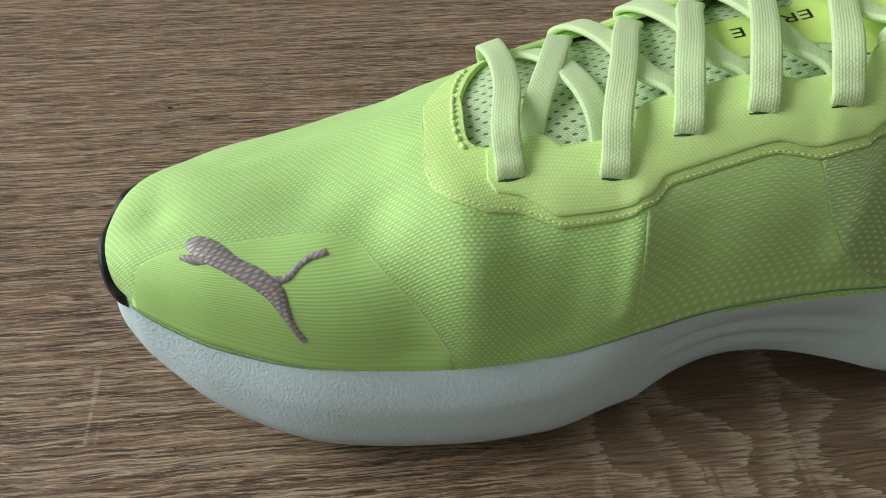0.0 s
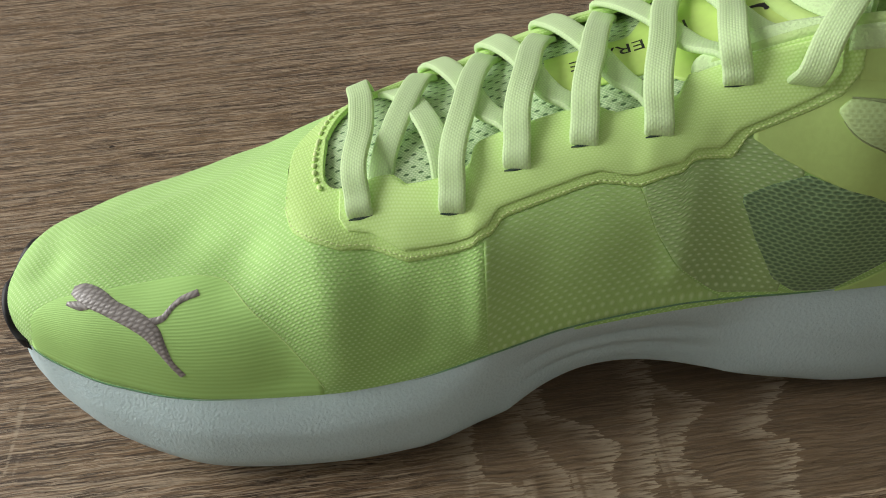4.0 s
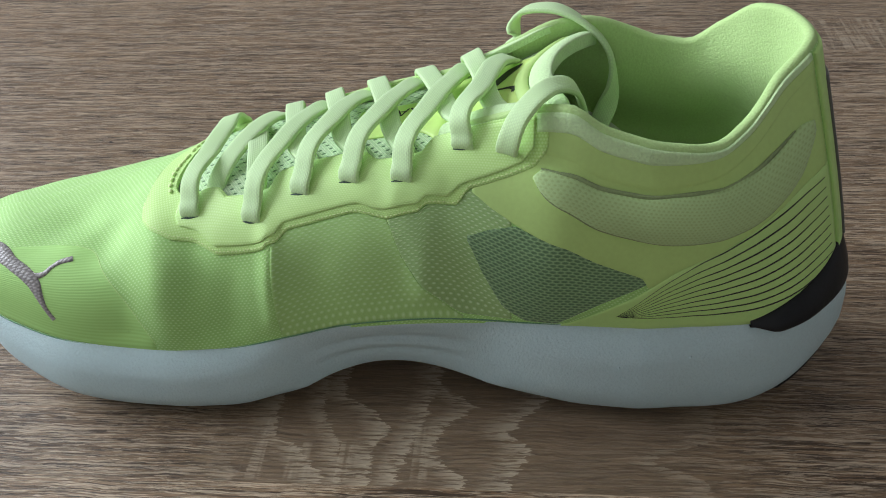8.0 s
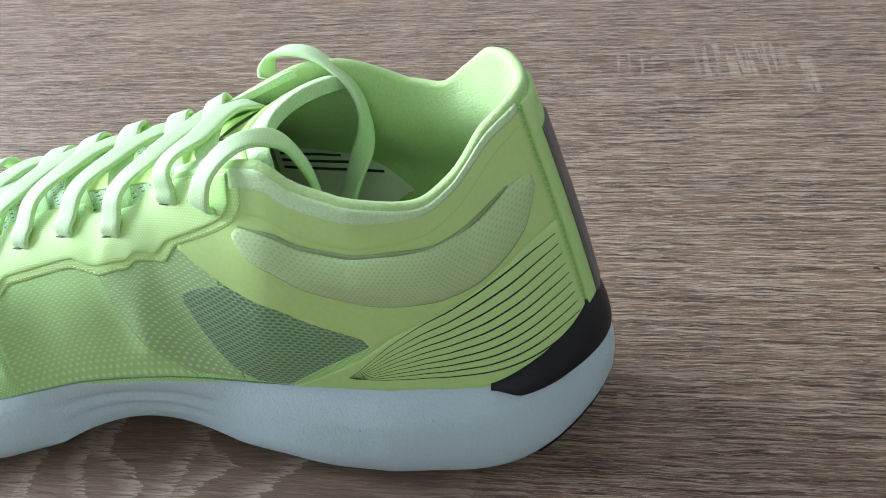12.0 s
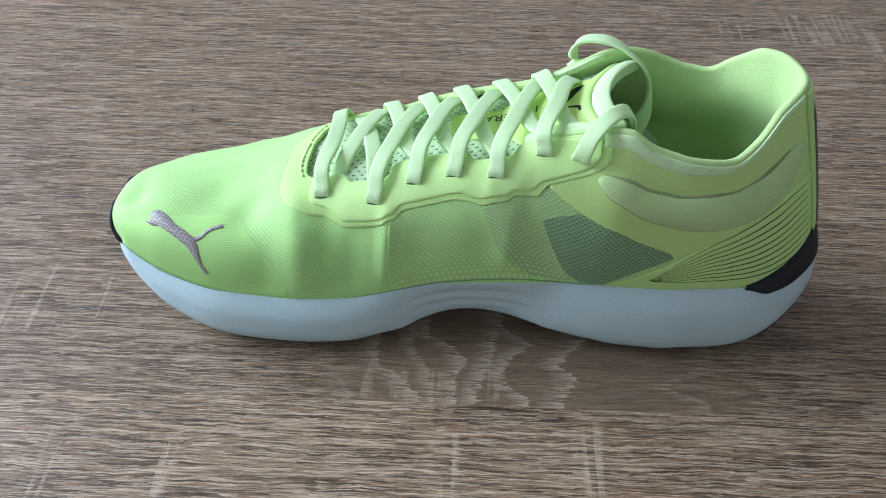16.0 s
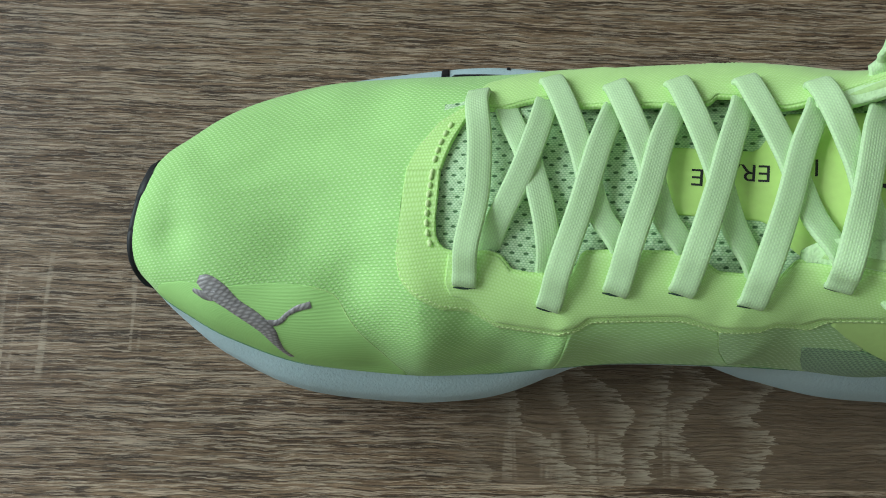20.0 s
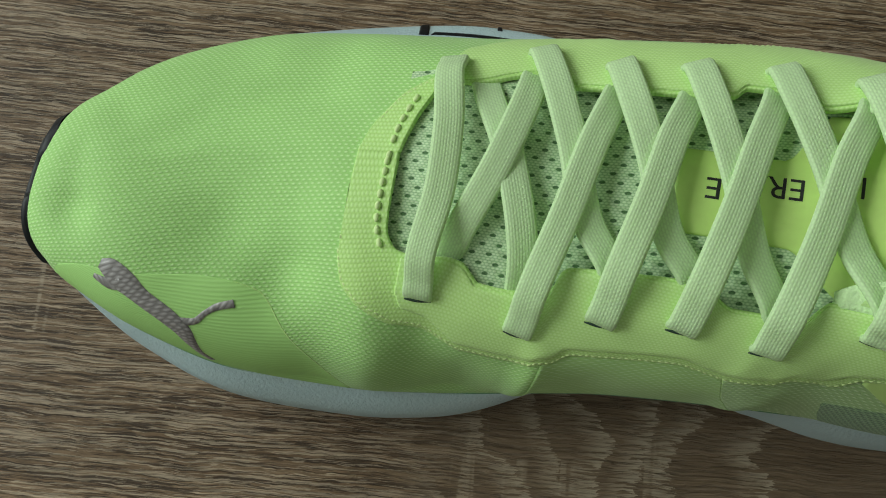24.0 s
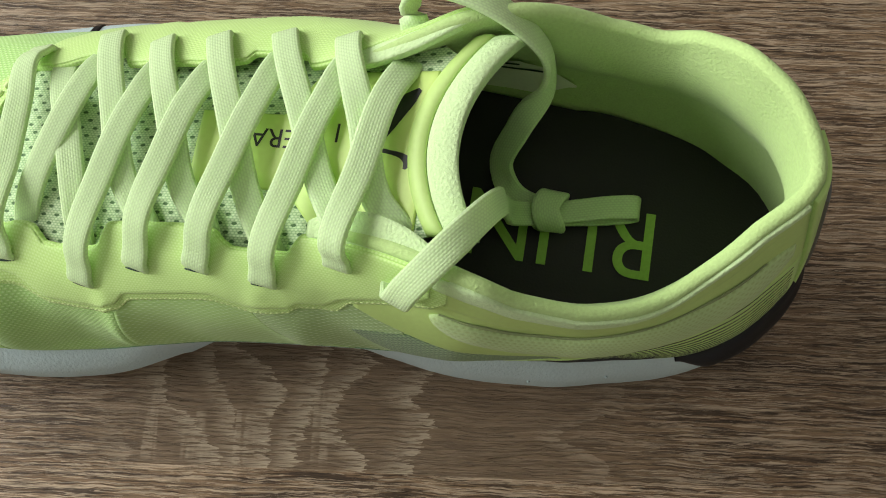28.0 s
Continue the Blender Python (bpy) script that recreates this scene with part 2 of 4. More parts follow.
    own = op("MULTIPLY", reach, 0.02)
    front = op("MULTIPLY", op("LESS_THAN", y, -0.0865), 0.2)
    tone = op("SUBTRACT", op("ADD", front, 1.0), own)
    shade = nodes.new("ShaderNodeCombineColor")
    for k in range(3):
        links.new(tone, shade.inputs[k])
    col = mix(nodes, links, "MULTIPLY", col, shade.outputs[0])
    links.new(col, bsdf.inputs["Base Color"])
    links.new(curve(fibre, (0.3, 0.40), (0.7, 0.52)), bsdf.inputs["Roughness"])
    relief = op("SUBTRACT", op("MULTIPLY", fibre, 0.6), op("MULTIPLY", crack, 0.8))
    bumped(nodes, links, bsdf, relief, 0.00025, 0.9)
    bsdf.inputs["Specular IOR Level"].default_value = 0.45
    return m


LADDERS = ((-0.0455, -0.040, 0.005, 0.020), (-0.033, -0.038, 0.006, 0.022), (-0.008, -0.037, 0.004, 0.014), (0.1095, -0.071, 0.005, 0.015), (0.122, -0.078, 0.004, 0.008), (0.134, -0.078, 0.007, 0.008), (0.158, -0.074, 0.006, 0.012), (0.143, -0.115, 0.004, 0.018),
           (0.196, -0.110, 0.005, 0.018), (-0.004, -0.120, 0.004, 0.018), (0.0395, -0.116, 0.004, 0.018), (0.355, 0.209, 0.03, 0.02), (0.302, 0.205, 0.012, 0.014), (0.384, 0.193, 0.006, 0.02))
FIGURE = ((0.7, 0.012, ((0.05, 0.104), (0.22, 0.094))), (0.9, 0.010, ((0.05, 0.130), (0.19, 0.121), (0.26, 0.112))), (0.8, 0.007, ((0.08, 0.1355), (0.25, 0.133), (0.4, 0.126))),
          (1.0, 0.009, ((0.0, 0.144), (0.2, 0.1446), (0.3, 0.1483), (0.4, 0.144), (0.5, 0.132))), (1.0, 0.008, ((0.0, 0.152), (0.1, 0.153), (0.25, 0.1564), (0.42, 0.160), (0.6, 0.161))),
          (1.0, 0.009, ((0.05, 0.1725), (0.14, 0.1645), (0.25, 0.163), (0.35, 0.1665), (0.45, 0.1752), (0.58, 0.162))), (1.0, 0.011, ((0.0, 0.185), (0.1, 0.188), (0.21, 0.192), (0.31, 0.185), (0.38, 0.189), (0.5, 0.197))),
          (0.6, 0.010, ((0.08, 0.243), (0.18, 0.227), (0.31, 0.247))))
SPECKS = ((0.296, 0.185), (0.373, 0.089), (-0.017, 0.101))
TONE_LOW, TONE_MID, TONE_HIGH = (0.108, 0.063, 0.031), (0.212, 0.141, 0.080), (0.302, 0.218, 0.132)
TONE_DARK, TONE_PALE, TONE_ARCH = (0.040, 0.024, 0.013), (0.50, 0.405, 0.29), (0.215, 0.152, 0.096)
LIME_MESH = textile("lime_vamp_mesh", (0.70, 0.97, 0.45), (0.42, 0.745, 0.215), 1.4, 0.88, -0.10, low=0.12, high=0.55)
LIME_FILM = textile("lime_overlay_film", (0.68, 0.95, 0.37), (0.56, 0.85, 0.26), 0.85, 0.85, -0.05, 0.58, 0.2, 0.85)
LIME_LABEL = plain("lime_tongue_label", (0.62, 0.84, 0.24), 0.45, 500.0, 0.00005, 0.05)
PAD_EDGE = plain("dull_foam_edge_shade", (0.36, 0.46, 0.21), 0.8, 1500.0, 0.0002, 0.2)
LIME_WEAVE = textile("lime_bonded_weave", (0.66, 0.93, 0.35), (0.50, 0.79, 0.21), 0.85, 0.85, -0.07, 0.65, 0.25, 0.85)
LIME_THREAD = plain("pale_lime_thread", (0.76, 0.96, 0.42), 0.7, 1500.0, 0.00005, 0.1)
LIME_SHEER = textile("lime_unbacked_mesh", (0.68, 0.87, 0.50), (0.38, 0.60, 0.22), 2.2, 1.05, -0.11, low=0.14, high=0.5)
LIME_SIDE = textile("lime_doubled_mesh", (0.66, 0.91, 0.46), (0.45, 0.735, 0.235), 2.2, 1.05, -0.06, low=0.10, high=0.55)
GLUE = plain("green_glue_line", (0.20, 0.46, 0.24), 0.4, 500.0, 0.0001, 0.3)
LABEL_WHITE = plain("white_label", (0.90, 0.93, 0.80), 0.5, 900.0, 0.00003, 0.04)
GREEN_DARK = plain("dark_green_print", (0.03, 0.07, 0.04), 0.6)
SPECK = plain("dark_speck", (0.035, 0.022, 0.015), 0.6)
LIME_QUARTER = plain("lime_smooth_quarter", (0.53, 0.75, 0.24), 0.55, 700.0, 0.00006, 0.05)
LIME_PAD = textile("lime_padded_knit", (0.44, 0.60, 0.24), (0.53, 0.72, 0.32), 1.5, 0.95, 0.08, low=0.2, high=0.6)
LIME_PRINT = plain("lime_heel_film", (0.53, 0.78, 0.26), 0.5, 800.0, 0.00004, 0.04)
DARK_WINDOW = textile("dark_window_mesh", (0.13, 0.24, 0.11), (0.36, 0.56, 0.27), 2.1, 1.0, 0.2, low=0.45, high=0.95)
LINING = plain("pale_lime_brushed_lining", (0.54, 0.76, 0.30), 0.95, 1500.0, 0.00025, 0.10, sheen=0.1)
FOAM_EDGE = plain("pale_brushed_foam", (0.68, 0.91, 0.48), 0.95, 1500.0, 0.00035, 0.12, sheen=0.1)
TONGUE_MESH = textile("pale_tongue_mesh", (0.12, 0.24, 0.09), (0.74, 0.90, 0.58), 3.4, 1.9, 0.3, low=0.24, high=0.36, knit=0.5)
LACE = braid("pale_lime_braid", (0.75, 0.975, 0.56))
FOAM = plain("white_midsole_foam", (0.56, 0.71, 0.73), 0.5, 1300.0, 0.00028, 0.07, sub=0.15)
RUBBER = plain("black_rubber", (0.010, 0.011, 0.013), 0.5, 500.0, 0.0001, 0.2)
RUBBER.node_tree.nodes["Principled BSDF"].inputs["Specular IOR Level"].default_value = 0.3
GREY_TAPE = plain("grey_reflective_tape", (0.16, 0.16, 0.15), 0.4, 900.0, 0.00005, 0.15)
INK = plain("black_ink", (0.012, 0.013, 0.014), 0.5)
BLACK_CLOTH = plain("black_insole_cloth", (0.010, 0.010, 0.010), 0.6, 1800.0, 0.0001, 0.3, sheen=0.12)
BLACK_CLOTH.node_tree.nodes["Principled BSDF"].inputs["Sheen Weight"].default_value = 0.2
BLACK_CLOTH.node_tree.nodes["Principled BSDF"].inputs["Sheen Roughness"].default_value = 0.22
GREEN_INK = plain("green_insole_print", (0.34, 0.62, 0.10), 0.6)
SILVER = textile("silver_dotted_print", (0.48, 0.45, 0.44), (0.27, 0.25, 0.24), 1.5, 1.3, -0.1, 0.38, 0.25, 0.75, 0.0)


def ribbed(name, low, high, pitch):
    """Cloth with fine ribs along the shoe, on UVs in millimetres."""
    m, nodes, links, bsdf = material(name)
    sep = nodes.new("ShaderNodeSeparateXYZ")
    links.new(uv(nodes), sep.inputs[0])
    wave = maths(nodes, links, "SINE", maths(nodes, links, "MULTIPLY", sep.outputs[1], 2 * math.pi / pitch))
    r = ramp(nodes, (0.25, low), (0.75, high))
    links.new(maths(nodes, links, "MULTIPLY_ADD", wave, 0.5, 0.5), r.inputs[0])
    links.new(r.outputs[0], bsdf.inputs["Base Color"])
    bsdf.inputs["Roughness"].default_value = 0.75
    bumped(nodes, links, bsdf, wave, 0.00002)
    return m


LIME_RIBBED = ribbed("lime_ribbed_lining", (0.425, 0.735, 0.215), (0.475, 0.79, 0.255), 1.15)
OAK = oak("limed_oak_laminate")
PLASTER = plain("off_white_wall_paint", (0.68, 0.67, 0.65), 0.9, 120.0, 0.0004, 0.04, big=2.0)
FLOOR_WOOD = plain("brown_floor", (0.26, 0.17, 0.10), 0.5, 60.0, 0.0003, 0.3, big=3.0)
# -- shape of the shoe: profile curves, in millimetres from the toe --
def profile(*pairs):
    """A smooth curve through the pairs that never overshoots them."""
    px, py = np.array(pairs, float).T
    d = np.diff(py) / np.diff(px)
    m = np.zeros(len(px))
    m[0], m[-1] = d[0], d[-1]
    for i in range(1, len(px) - 1):
        if d[i - 1] * d[i] > 0:
            a, b = px[i] - px[i - 1], px[i + 1] - px[i]
            m[i] = (a + b) * 3 / ((2 * b + a) / d[i - 1] + (b + 2 * a) / d[i])

    px, py, m = px.tolist(), py.tolist(), m.tolist()
    last = len(px) - 2

    def at(x):
        x = min(max(float(x), px[0]), px[-1])
        lo, hi = 0, last
        while lo < hi:
            mid = (lo + hi + 1) // 2
            lo, hi = (mid, hi) if px[mid] < x else (lo, mid - 1)
        w = px[lo + 1] - px[lo]
        t = (x - px[lo]) / w
        r = 1 - t
        return (1 + 2 * t) * r * r * py[lo] + t * r * r * w * m[lo] + t * t * (3 - 2 * t) * py[lo + 1] - t * t * r * w * m[lo + 1]
    return at


def smooth(a, b, x):
    t = min(max((x - a) / (b - a), 0.0), 1.0)
    return t * t * (3 - 2 * t)


# the seam between upper and midsole; the first two run on the root of x, as the toe is round
seam_med = profile((0, -18), (0.5, -25), (1.1, -28), (2.2, -32.4), (2.9, -34.7), (3.3, -36.4), (4.47, -40.4), (5.74, -45), (7.6, -49), (9.2, -47.8),
                   (10.15, -45), (11.2, -40.3), (11.9, -37.3), (12.65, -35.3), (13.2, -34), (14.1, -31.8), (15, -28.8))
seam_lat = profile((0, -18), (0.5, -8), (1.0, -3.5), (2.2, 4), (3.2, 9.5), (4.4, 18.6), (5.5, 26.6), (6.5, 33.0), (7.3, 36.2), (8.2, 38.8),
                   (9.1, 40.2), (10, 41.2), (11, 42), (12.25, 42), (13.4, 40.5), (14.5, 38.5), (15, 37.5))
seam_z = profile((0, 34), (9, 31.4), (20, 28.4), (33, 26.2), (58, 24.8), (85, 24), (103, 24.6), (125, 28.6),
                 (142, 32.2), (175, 35.6), (200, 36.5), (225, 35.8))
ridge_y = profile((0, -17), (10, -14), (25, -11), (45, -5), (80, 0), (120, 1), (175, 4), (225, 5))
ridge_z = profile((0, 40.5), (1, 42.2), (4, 44.2), (14, 47.4), (29, 50.6), (45, 52.4), (63, 56), (76, 60.9), (88, 66.3), (95, 68.9),
                  (105, 71.8), (116, 74), (130, 79), (145, 83), (160, 86.5), (177, 93.5), (200, 103), (225, 104))
boxy = profile((0, 2.8), (12, 3.6), (30, 3.7), (55, 2.8), (80, 2.4), (95, 2.3), (116, 2.7), (135, 3.1), (157, 3.6), (225, 4.2))
boxy_lat = profile((0, 2.4), (15, 2.12), (55, 2.0), (95, 2.27), (116, 2.7), (135, 3.1), (157, 3.6), (225, 4.2))
# the top edge: ridge, throat, collar
edge_med = profile((84.8, 0), (85, -5), (85.3, -12), (86.2, -17), (89.5, -20), (94, -20.5), (98.5, -19.7), (102, -20.2), (104.2, -22), (106, -23.6), (112, -24.0), (119, -23.2), (120.5, -22.0), (121.2, -19.3), (122.6, -18),
                   (131, -17.5), (144, -16.9), (148, -17.6), (150.5, -19.6), (153, -20.7), (165, -20.7), (166.8, -18.4), (168.2, -17), (180, -18.5), (190, -21), (200, -24.4), (206, -26), (214, -27), (225, -27))
edge_lat = profile((84.8, 0), (85.6, 4), (87.6, 10.5), (91.8, 18), (97, 18), (106.5, 21), (114.8, 22.4), (117.2, 19.3), (137, 19.4), (147, 20.4), (149.3, 22.5),
                   (161, 22), (163, 19.5), (170, 21), (185, 27), (195, 31.5), (205, 34.5), (218, 37), (225, 37.2))
collar_med = profile((150, 84), (177, 94), (190, 99), (200, 102.5), (205, 103), (214, 98.3), (225, 95))
collar_lat = profile((150, 86), (170, 94), (185, 99), (195, 101.5), (205, 101), (218, 97), (225, 94.5))
# round the heel, by the angle about (225, 4)
heel_r = profile((-90, 32.8), (-78, 32.7), (-65, 33.6), (-50, 37.4), (-39, 42.3), (-20, 52), (0, 59.5), (19, 54), (35, 45.5), (65, 36), (90, 33.5))
heel_z = profile((-90, 35.8), (-39, 36.3), (0, 40), (39, 36.5), (90, 35.8))
rim_r = profile((-90, 31), (-75, 30.4), (-44, 30.6), (-22, 33), (0, 39.5), (22, 37), (41, 35), (59, 35), (75, 33.7), (90, 33.2))
rim_z = profile((-90, 95), (-75, 93.5), (-55, 92), (-40, 95), (-20, 105.4), (0, 112), (20, 112.6), (38, 110.4), (59, 101), (75, 94), (90, 94.5))
bulge = profile((-90, 1.4), (-40, 1.4), (0, 0.8), (40, 3), (90, 4))
lean_in = profile((-90, 1.7), (-45, 1.4), (0, 1.02), (45, 1.2), (90, 1.25))
out_med = profile((150, 4), (200, 4), (213, 2.6), (225, 1.4))
HEEL, TURN_LEN, PERIMETER = (225.0, 4.0), 130.0, 580.0


def wall(j, e, out, h, power=1.25):
    """A wall from j to e, both as (across, height), that swells by out."""
    w = math.sin(math.pi * h ** 0.75) ** 1.1 if 0 < h < 1 else 0.0
    return j[0] + (e[0] - j[0]) * h ** power + out * w, j[1] + (e[1] - j[1]) * h


# soft folds of the cloth: place round the shoe, height, breadth along and up, depth in millimetres
FOLDS = ((44, 0.70, 10, 13, -1.0), (14, 0.86, 7, 9, -1.2), (62, 0.56, 7, 9, -0.8), (75, 0.72, 8, 20, 0.7), (88, 0.38, 8, 9, 0.6),
         (97, 0.20, 7, 14, -1.0), (109, 0.22, 6, 14, -1.4), (122, 0.22, 3.2, 14, 1.1), (133, 0.20, 7, 12, -0.7), (168, 0.16, 4, 14, 0.9),
         (184, 0.22, 9, 11, -1.2), (150, 0.25, 10, 12, 0.4), (523, 0.78, 11, 9, -1.8), (543, 0.84, 11, 8, -1.3), (505, 0.5, 9, 12, 0.7))


def fold(s, h):
    if s > 200 and s < 490:
        return 0.0
    d = 1.3 * sum(e * math.exp(-((s - a) / c) ** 2 - ((h - b) * 62 / f) ** 2) for a, b, c, f, e in FOLDS if abs(s - a) < 3 * c)
    return d * (1 - smooth(0.9, 1.0, h)) * smooth(0.0, 0.06, h)


# creases that run across the cloth: ends in plan, breadth, depth in millimetres
CREASES = ((34, -13, 52, -22, 9.0, -1.1), (52, -22, 66, -29, 8.0, -1.6), (66, -29, 75, -45, 7.5, -1.5), (22, 4, 42, 23, 8.5, -1.8), (13, -10, 16, -24, 4.5, -0.6),
           (58, 10, 78, -12, 9.0, 1.3), (84, -30, 90, -46, 6.0, 0.8), (80, -24, 84, -33, 5.0, 0.9), (98, -36, 106, -46, 5.5, -1.0), (121, -34, 120, -46, 3.0, 0.6), (159, -30, 172, -40, 3.0, 0.8), (174, -30, 184, -36, 4.0, -1.1),
           (26, -31, 46, -36, 9.0, 0.25))


def crease(x, y):
    d = 0.0
    for x0, y0, x1, y1, w, e in CREASES:
        if min(x0, x1) - 3 * w < x < max(x0, x1) + 3 * w:
            ux, uy = x1 - x0, y1 - y0
            k = min(max(((x - x0) * ux + (y - y0) * uy) / (ux * ux + uy * uy), 0.0), 1.0)
            d += e * math.exp(-((x - x0 - k * ux) ** 2 + (y - y0 - k * uy) ** 2) / (w * w))
    return d


def flank(x, side, h):
    """The upper at x along the shoe: side -1 is the inner side of the foot, 1 the outer; h from 0 at the sole to 1 at the edge."""
    x = max(x, 1e-4)
    along = x + 3.3 * max(1 - x / 30, 0) ** 2
    yj, zj = (seam_med if side < 0 else seam_lat)(math.sqrt(x)), seam_z(x)
    yt, zt, n = ridge_y(x), ridge_z(x), (boxy if side < 0 else boxy_lat)(x)
    ye = (edge_med if side < 0 else edge_lat)(x) if x > 84.8 else yt
    a = abs(yt - yj) + 1e-6
    last = math.acos(min(1.0, (min(abs(yt - ye), a) / a)) ** (n / 2))
    f = h * (last + (math.pi / 2 - last) * (1 - smooth(90, 150, x)))
    y1 = yt + side * a * max(math.cos(f), 0) ** (2 / n)
    z1 = zj + (zt - zj) * max(math.sin(f), 0) ** (2 / n)
    d = fold(x if side < 0 else PERIMETER - x, h)
    if x < 200:
        d += crease(x, y1) * smooth(0.0, 0.08, h) * (1 - smooth(0.93, 1.0, h) * smooth(78, 90, x))
    if d:
        r = math.hypot(y1 - yt, z1 - zj) + 1e-6
        y1, z1 = y1 + d * (y1 - yt) / r, z1 + d * (z1 - zj) / r
    if x <= 150:
        return along, y1, z1
    ze = (collar_med if side < 0 else collar_lat)(x)
    u, z2 = wall((abs(yj), zj), (abs(ye), ze), out_med(x) if side < 0 else 4.0, h, 1.7 if side < 0 else 1.25)
    k = smooth(160, 205, x)
    return x, y1 + (side * u - y1) * k, z1 + (z2 - z1) * k


def edge_h(s):
    """The height at which the upper ends: below 1 along the front of the throat."""
    x = s if s < 290 else PERIMETER - s
    if x <= 84.8 or x >= 150:
        return 1.0
    side = -1 if s < 290 else 1
    yt, n = ridge_y(x), (boxy if side < 0 else boxy_lat)(x)
    a = abs(yt - (seam_med if side < 0 else seam_lat)(math.sqrt(x)))
    last = math.acos(min(1.0, abs(yt - (edge_med if side < 0 else edge_lat)(x)) / a) ** (n / 2))
    return last / (last + (math.pi / 2 - last) * (1 - smooth(90, 150, x)))


def upper(s, h):
    """The outside of the upper: s runs round the shoe from the toe, inner side first."""
    s = s % PERIMETER
    if s <= HEEL[0]:
        return flank(s, -1, h)
    if s >= HEEL[0] + TURN_LEN:
        return flank(PERIMETER - s, 1, h)
    a = -90 + 180 * (s - HEEL[0]) / TURN_LEN
    r, z = wall((heel_r(a), heel_z(a)), (rim_r(a), rim_z(a)), bulge(a), h, lean_in(a))
    return HEEL[0] + r * math.cos(radians(a)), HEEL[1] + r * math.sin(radians(a)), z


def skin(s, h, off=0.0):
    """A place on the upper, raised by off millimetres along its normal."""
    p = np.array(upper(s, h))
    if off == 0:
        return p
    hh = min(max(h, 0.01), 0.99)
    (ax, ay, az), (bx, by, bz) = upper(s + 0.6, hh), upper(s - 0.6, hh)
    (cx, cy, cz), (dx, dy, dz) = upper(s, hh + 0.008), upper(s, hh - 0.008)
    ax, ay, az, cx, cy, cz = ax - bx, ay - by, az - bz, cx - dx, cy - dy, cz - dz
    q = np.array((ay * cz - az * cy, az * cx - ax * cz, ax * cy - ay * cx))
    if (s % PERIMETER < 84.8 or s % PERIMETER > PERIMETER - 84.8) and h > 0.95 and s % PERIMETER > 8:
        q[1] *= 1 - smooth(0.95, 1.0, h)
    return p + off * q / (np.linalg.norm(q) + 1e-12)
# -- end of shape --


# ---- building helpers ----
def mesh_of(name, verts, faces, uvs=None, scale=0.001, flat=False):
    me = bpy.data.meshes.new(name)
    me.from_pydata([tuple(float(c) * scale for c in v) for v in verts], [], faces)
    if uvs is not None:
        layer = me.uv_layers.new(name="UVMap")
        for loop in me.loops:
            layer.data[loop.index].uv = uvs[loop.vertex_index]
    bm = bmesh.new()
    bm.from_mesh(me)
    bmesh.ops.recalc_face_normals(bm, faces=bm.faces)
    bm.to_mesh(me)
    bm.free()
    me.polygons.foreach_set("use_smooth", [not flat] * len(me.polygons))
    return me


def grid_faces(nu, nv, close_u=False):
    out = []
    for i in range(nu if close_u else nu - 1):
        for j in range(nv - 1):
            k = (i + 1) % nu
            out.append((i * nv + j, k * nv + j, k * nv + j + 1, i * nv + j + 1))
    return out


def part(name, me, mat, parent, label=""):
    ob = new(name, me)
    if mat is not None:
        me.materials.append(mat)
    ob.parent = parent
    ob.matrix_parent_inverse = parent.matrix_world.inverted()
    return tagged(ob, label)


def thing(name, at, label, category):
    ob = new(name)
    ob.location = at
    ob.empty_display_size = 0.02
    bpy.context.view_layer.update()
    return tagged(ob, label, category)


def box(lo, hi, bevel=0.0):
    bm = bmesh.new()
    bmesh.ops.create_cube(bm, size=1.0)
    for v in bm.verts:
        v.co = [lo[k] + (hi[k] - lo[k]) * (v.co[k] + 0.5) for k in range(3)]
    if bevel:
        bmesh.ops.bevel(bm, geom=bm.edges, offset=bevel, segments=2, affect="EDGES", clamp_overlap=True)
    me = bpy.data.meshes.new("box")
    bm.to_mesh(me)
    bm.free()
    return me


def steps(a, b, n):
    return [a + (b - a) * i / (n - 1) for i in range(n)]


def top_open(s):
    return False


def in_front(s):
    return s < 84.8 or s > PERIMETER - 84.8


def patch(s0, s1, lo, hi, thick=0.8, ns=60, nv=14, swell=0.0, base=0.0, stops=(), top_open=top_open):
    """A panel laid on the upper from s0 to s1, between the heights lo(s) and hi(s), with rounded edges."""
    ss = sorted(set(steps(s0, s1, ns)) | set(stops))
    rows, uvs = [], []
    rim = (-0.7, 0.55 * thick, thick)
    us = [(ss[0], r) for r in rim[:2]] + [(s, None) for s in ss] + [(ss[-1], r) for r in rim[1::-1]]
    for s, edge in us:
        a, b = lo(s), hi(s)
        p0, p1 = skin(s, a), skin(s, b)
        span = max(float(np.linalg.norm(p1 - p0)), 0.5)
        e = min(0.3 / span, 0.25)
        vs = [(0, -0.7), (0, 0.55 * thick)] + [(e + (1 - 2 * e) * k / (nv - 1), None) for k in range(nv)] + [(1, 0.55 * thick), (1, -0.7)]
        for v, r in vs:
            off = thick + swell * math.sin(math.pi * v) ** 0.6 * (math.sin(math.pi * min(max((s - ss[0]) / (ss[-1] - ss[0]), 0), 1)) ** 0.35 if swell else 1) if r is None else r
            if v == 1 and top_open(s):
                off = thick
            if edge is not None:
                off = min(off, edge)
            h = a + (b - a) * v
            rows.append(skin(s, h, base + off))
            uvs.append((s, h * 62.0))
    return rows, grid_faces(len(us), nv + 4), uvs


def cornered(*points):
    """Straight runs between points, with slightly rounded corners."""
    xs, ys = zip(*points)
    return lambda s: sum(float(np.interp(s + d, xs, ys)) for d in (-0.5, 0.0, 0.5)) / 3


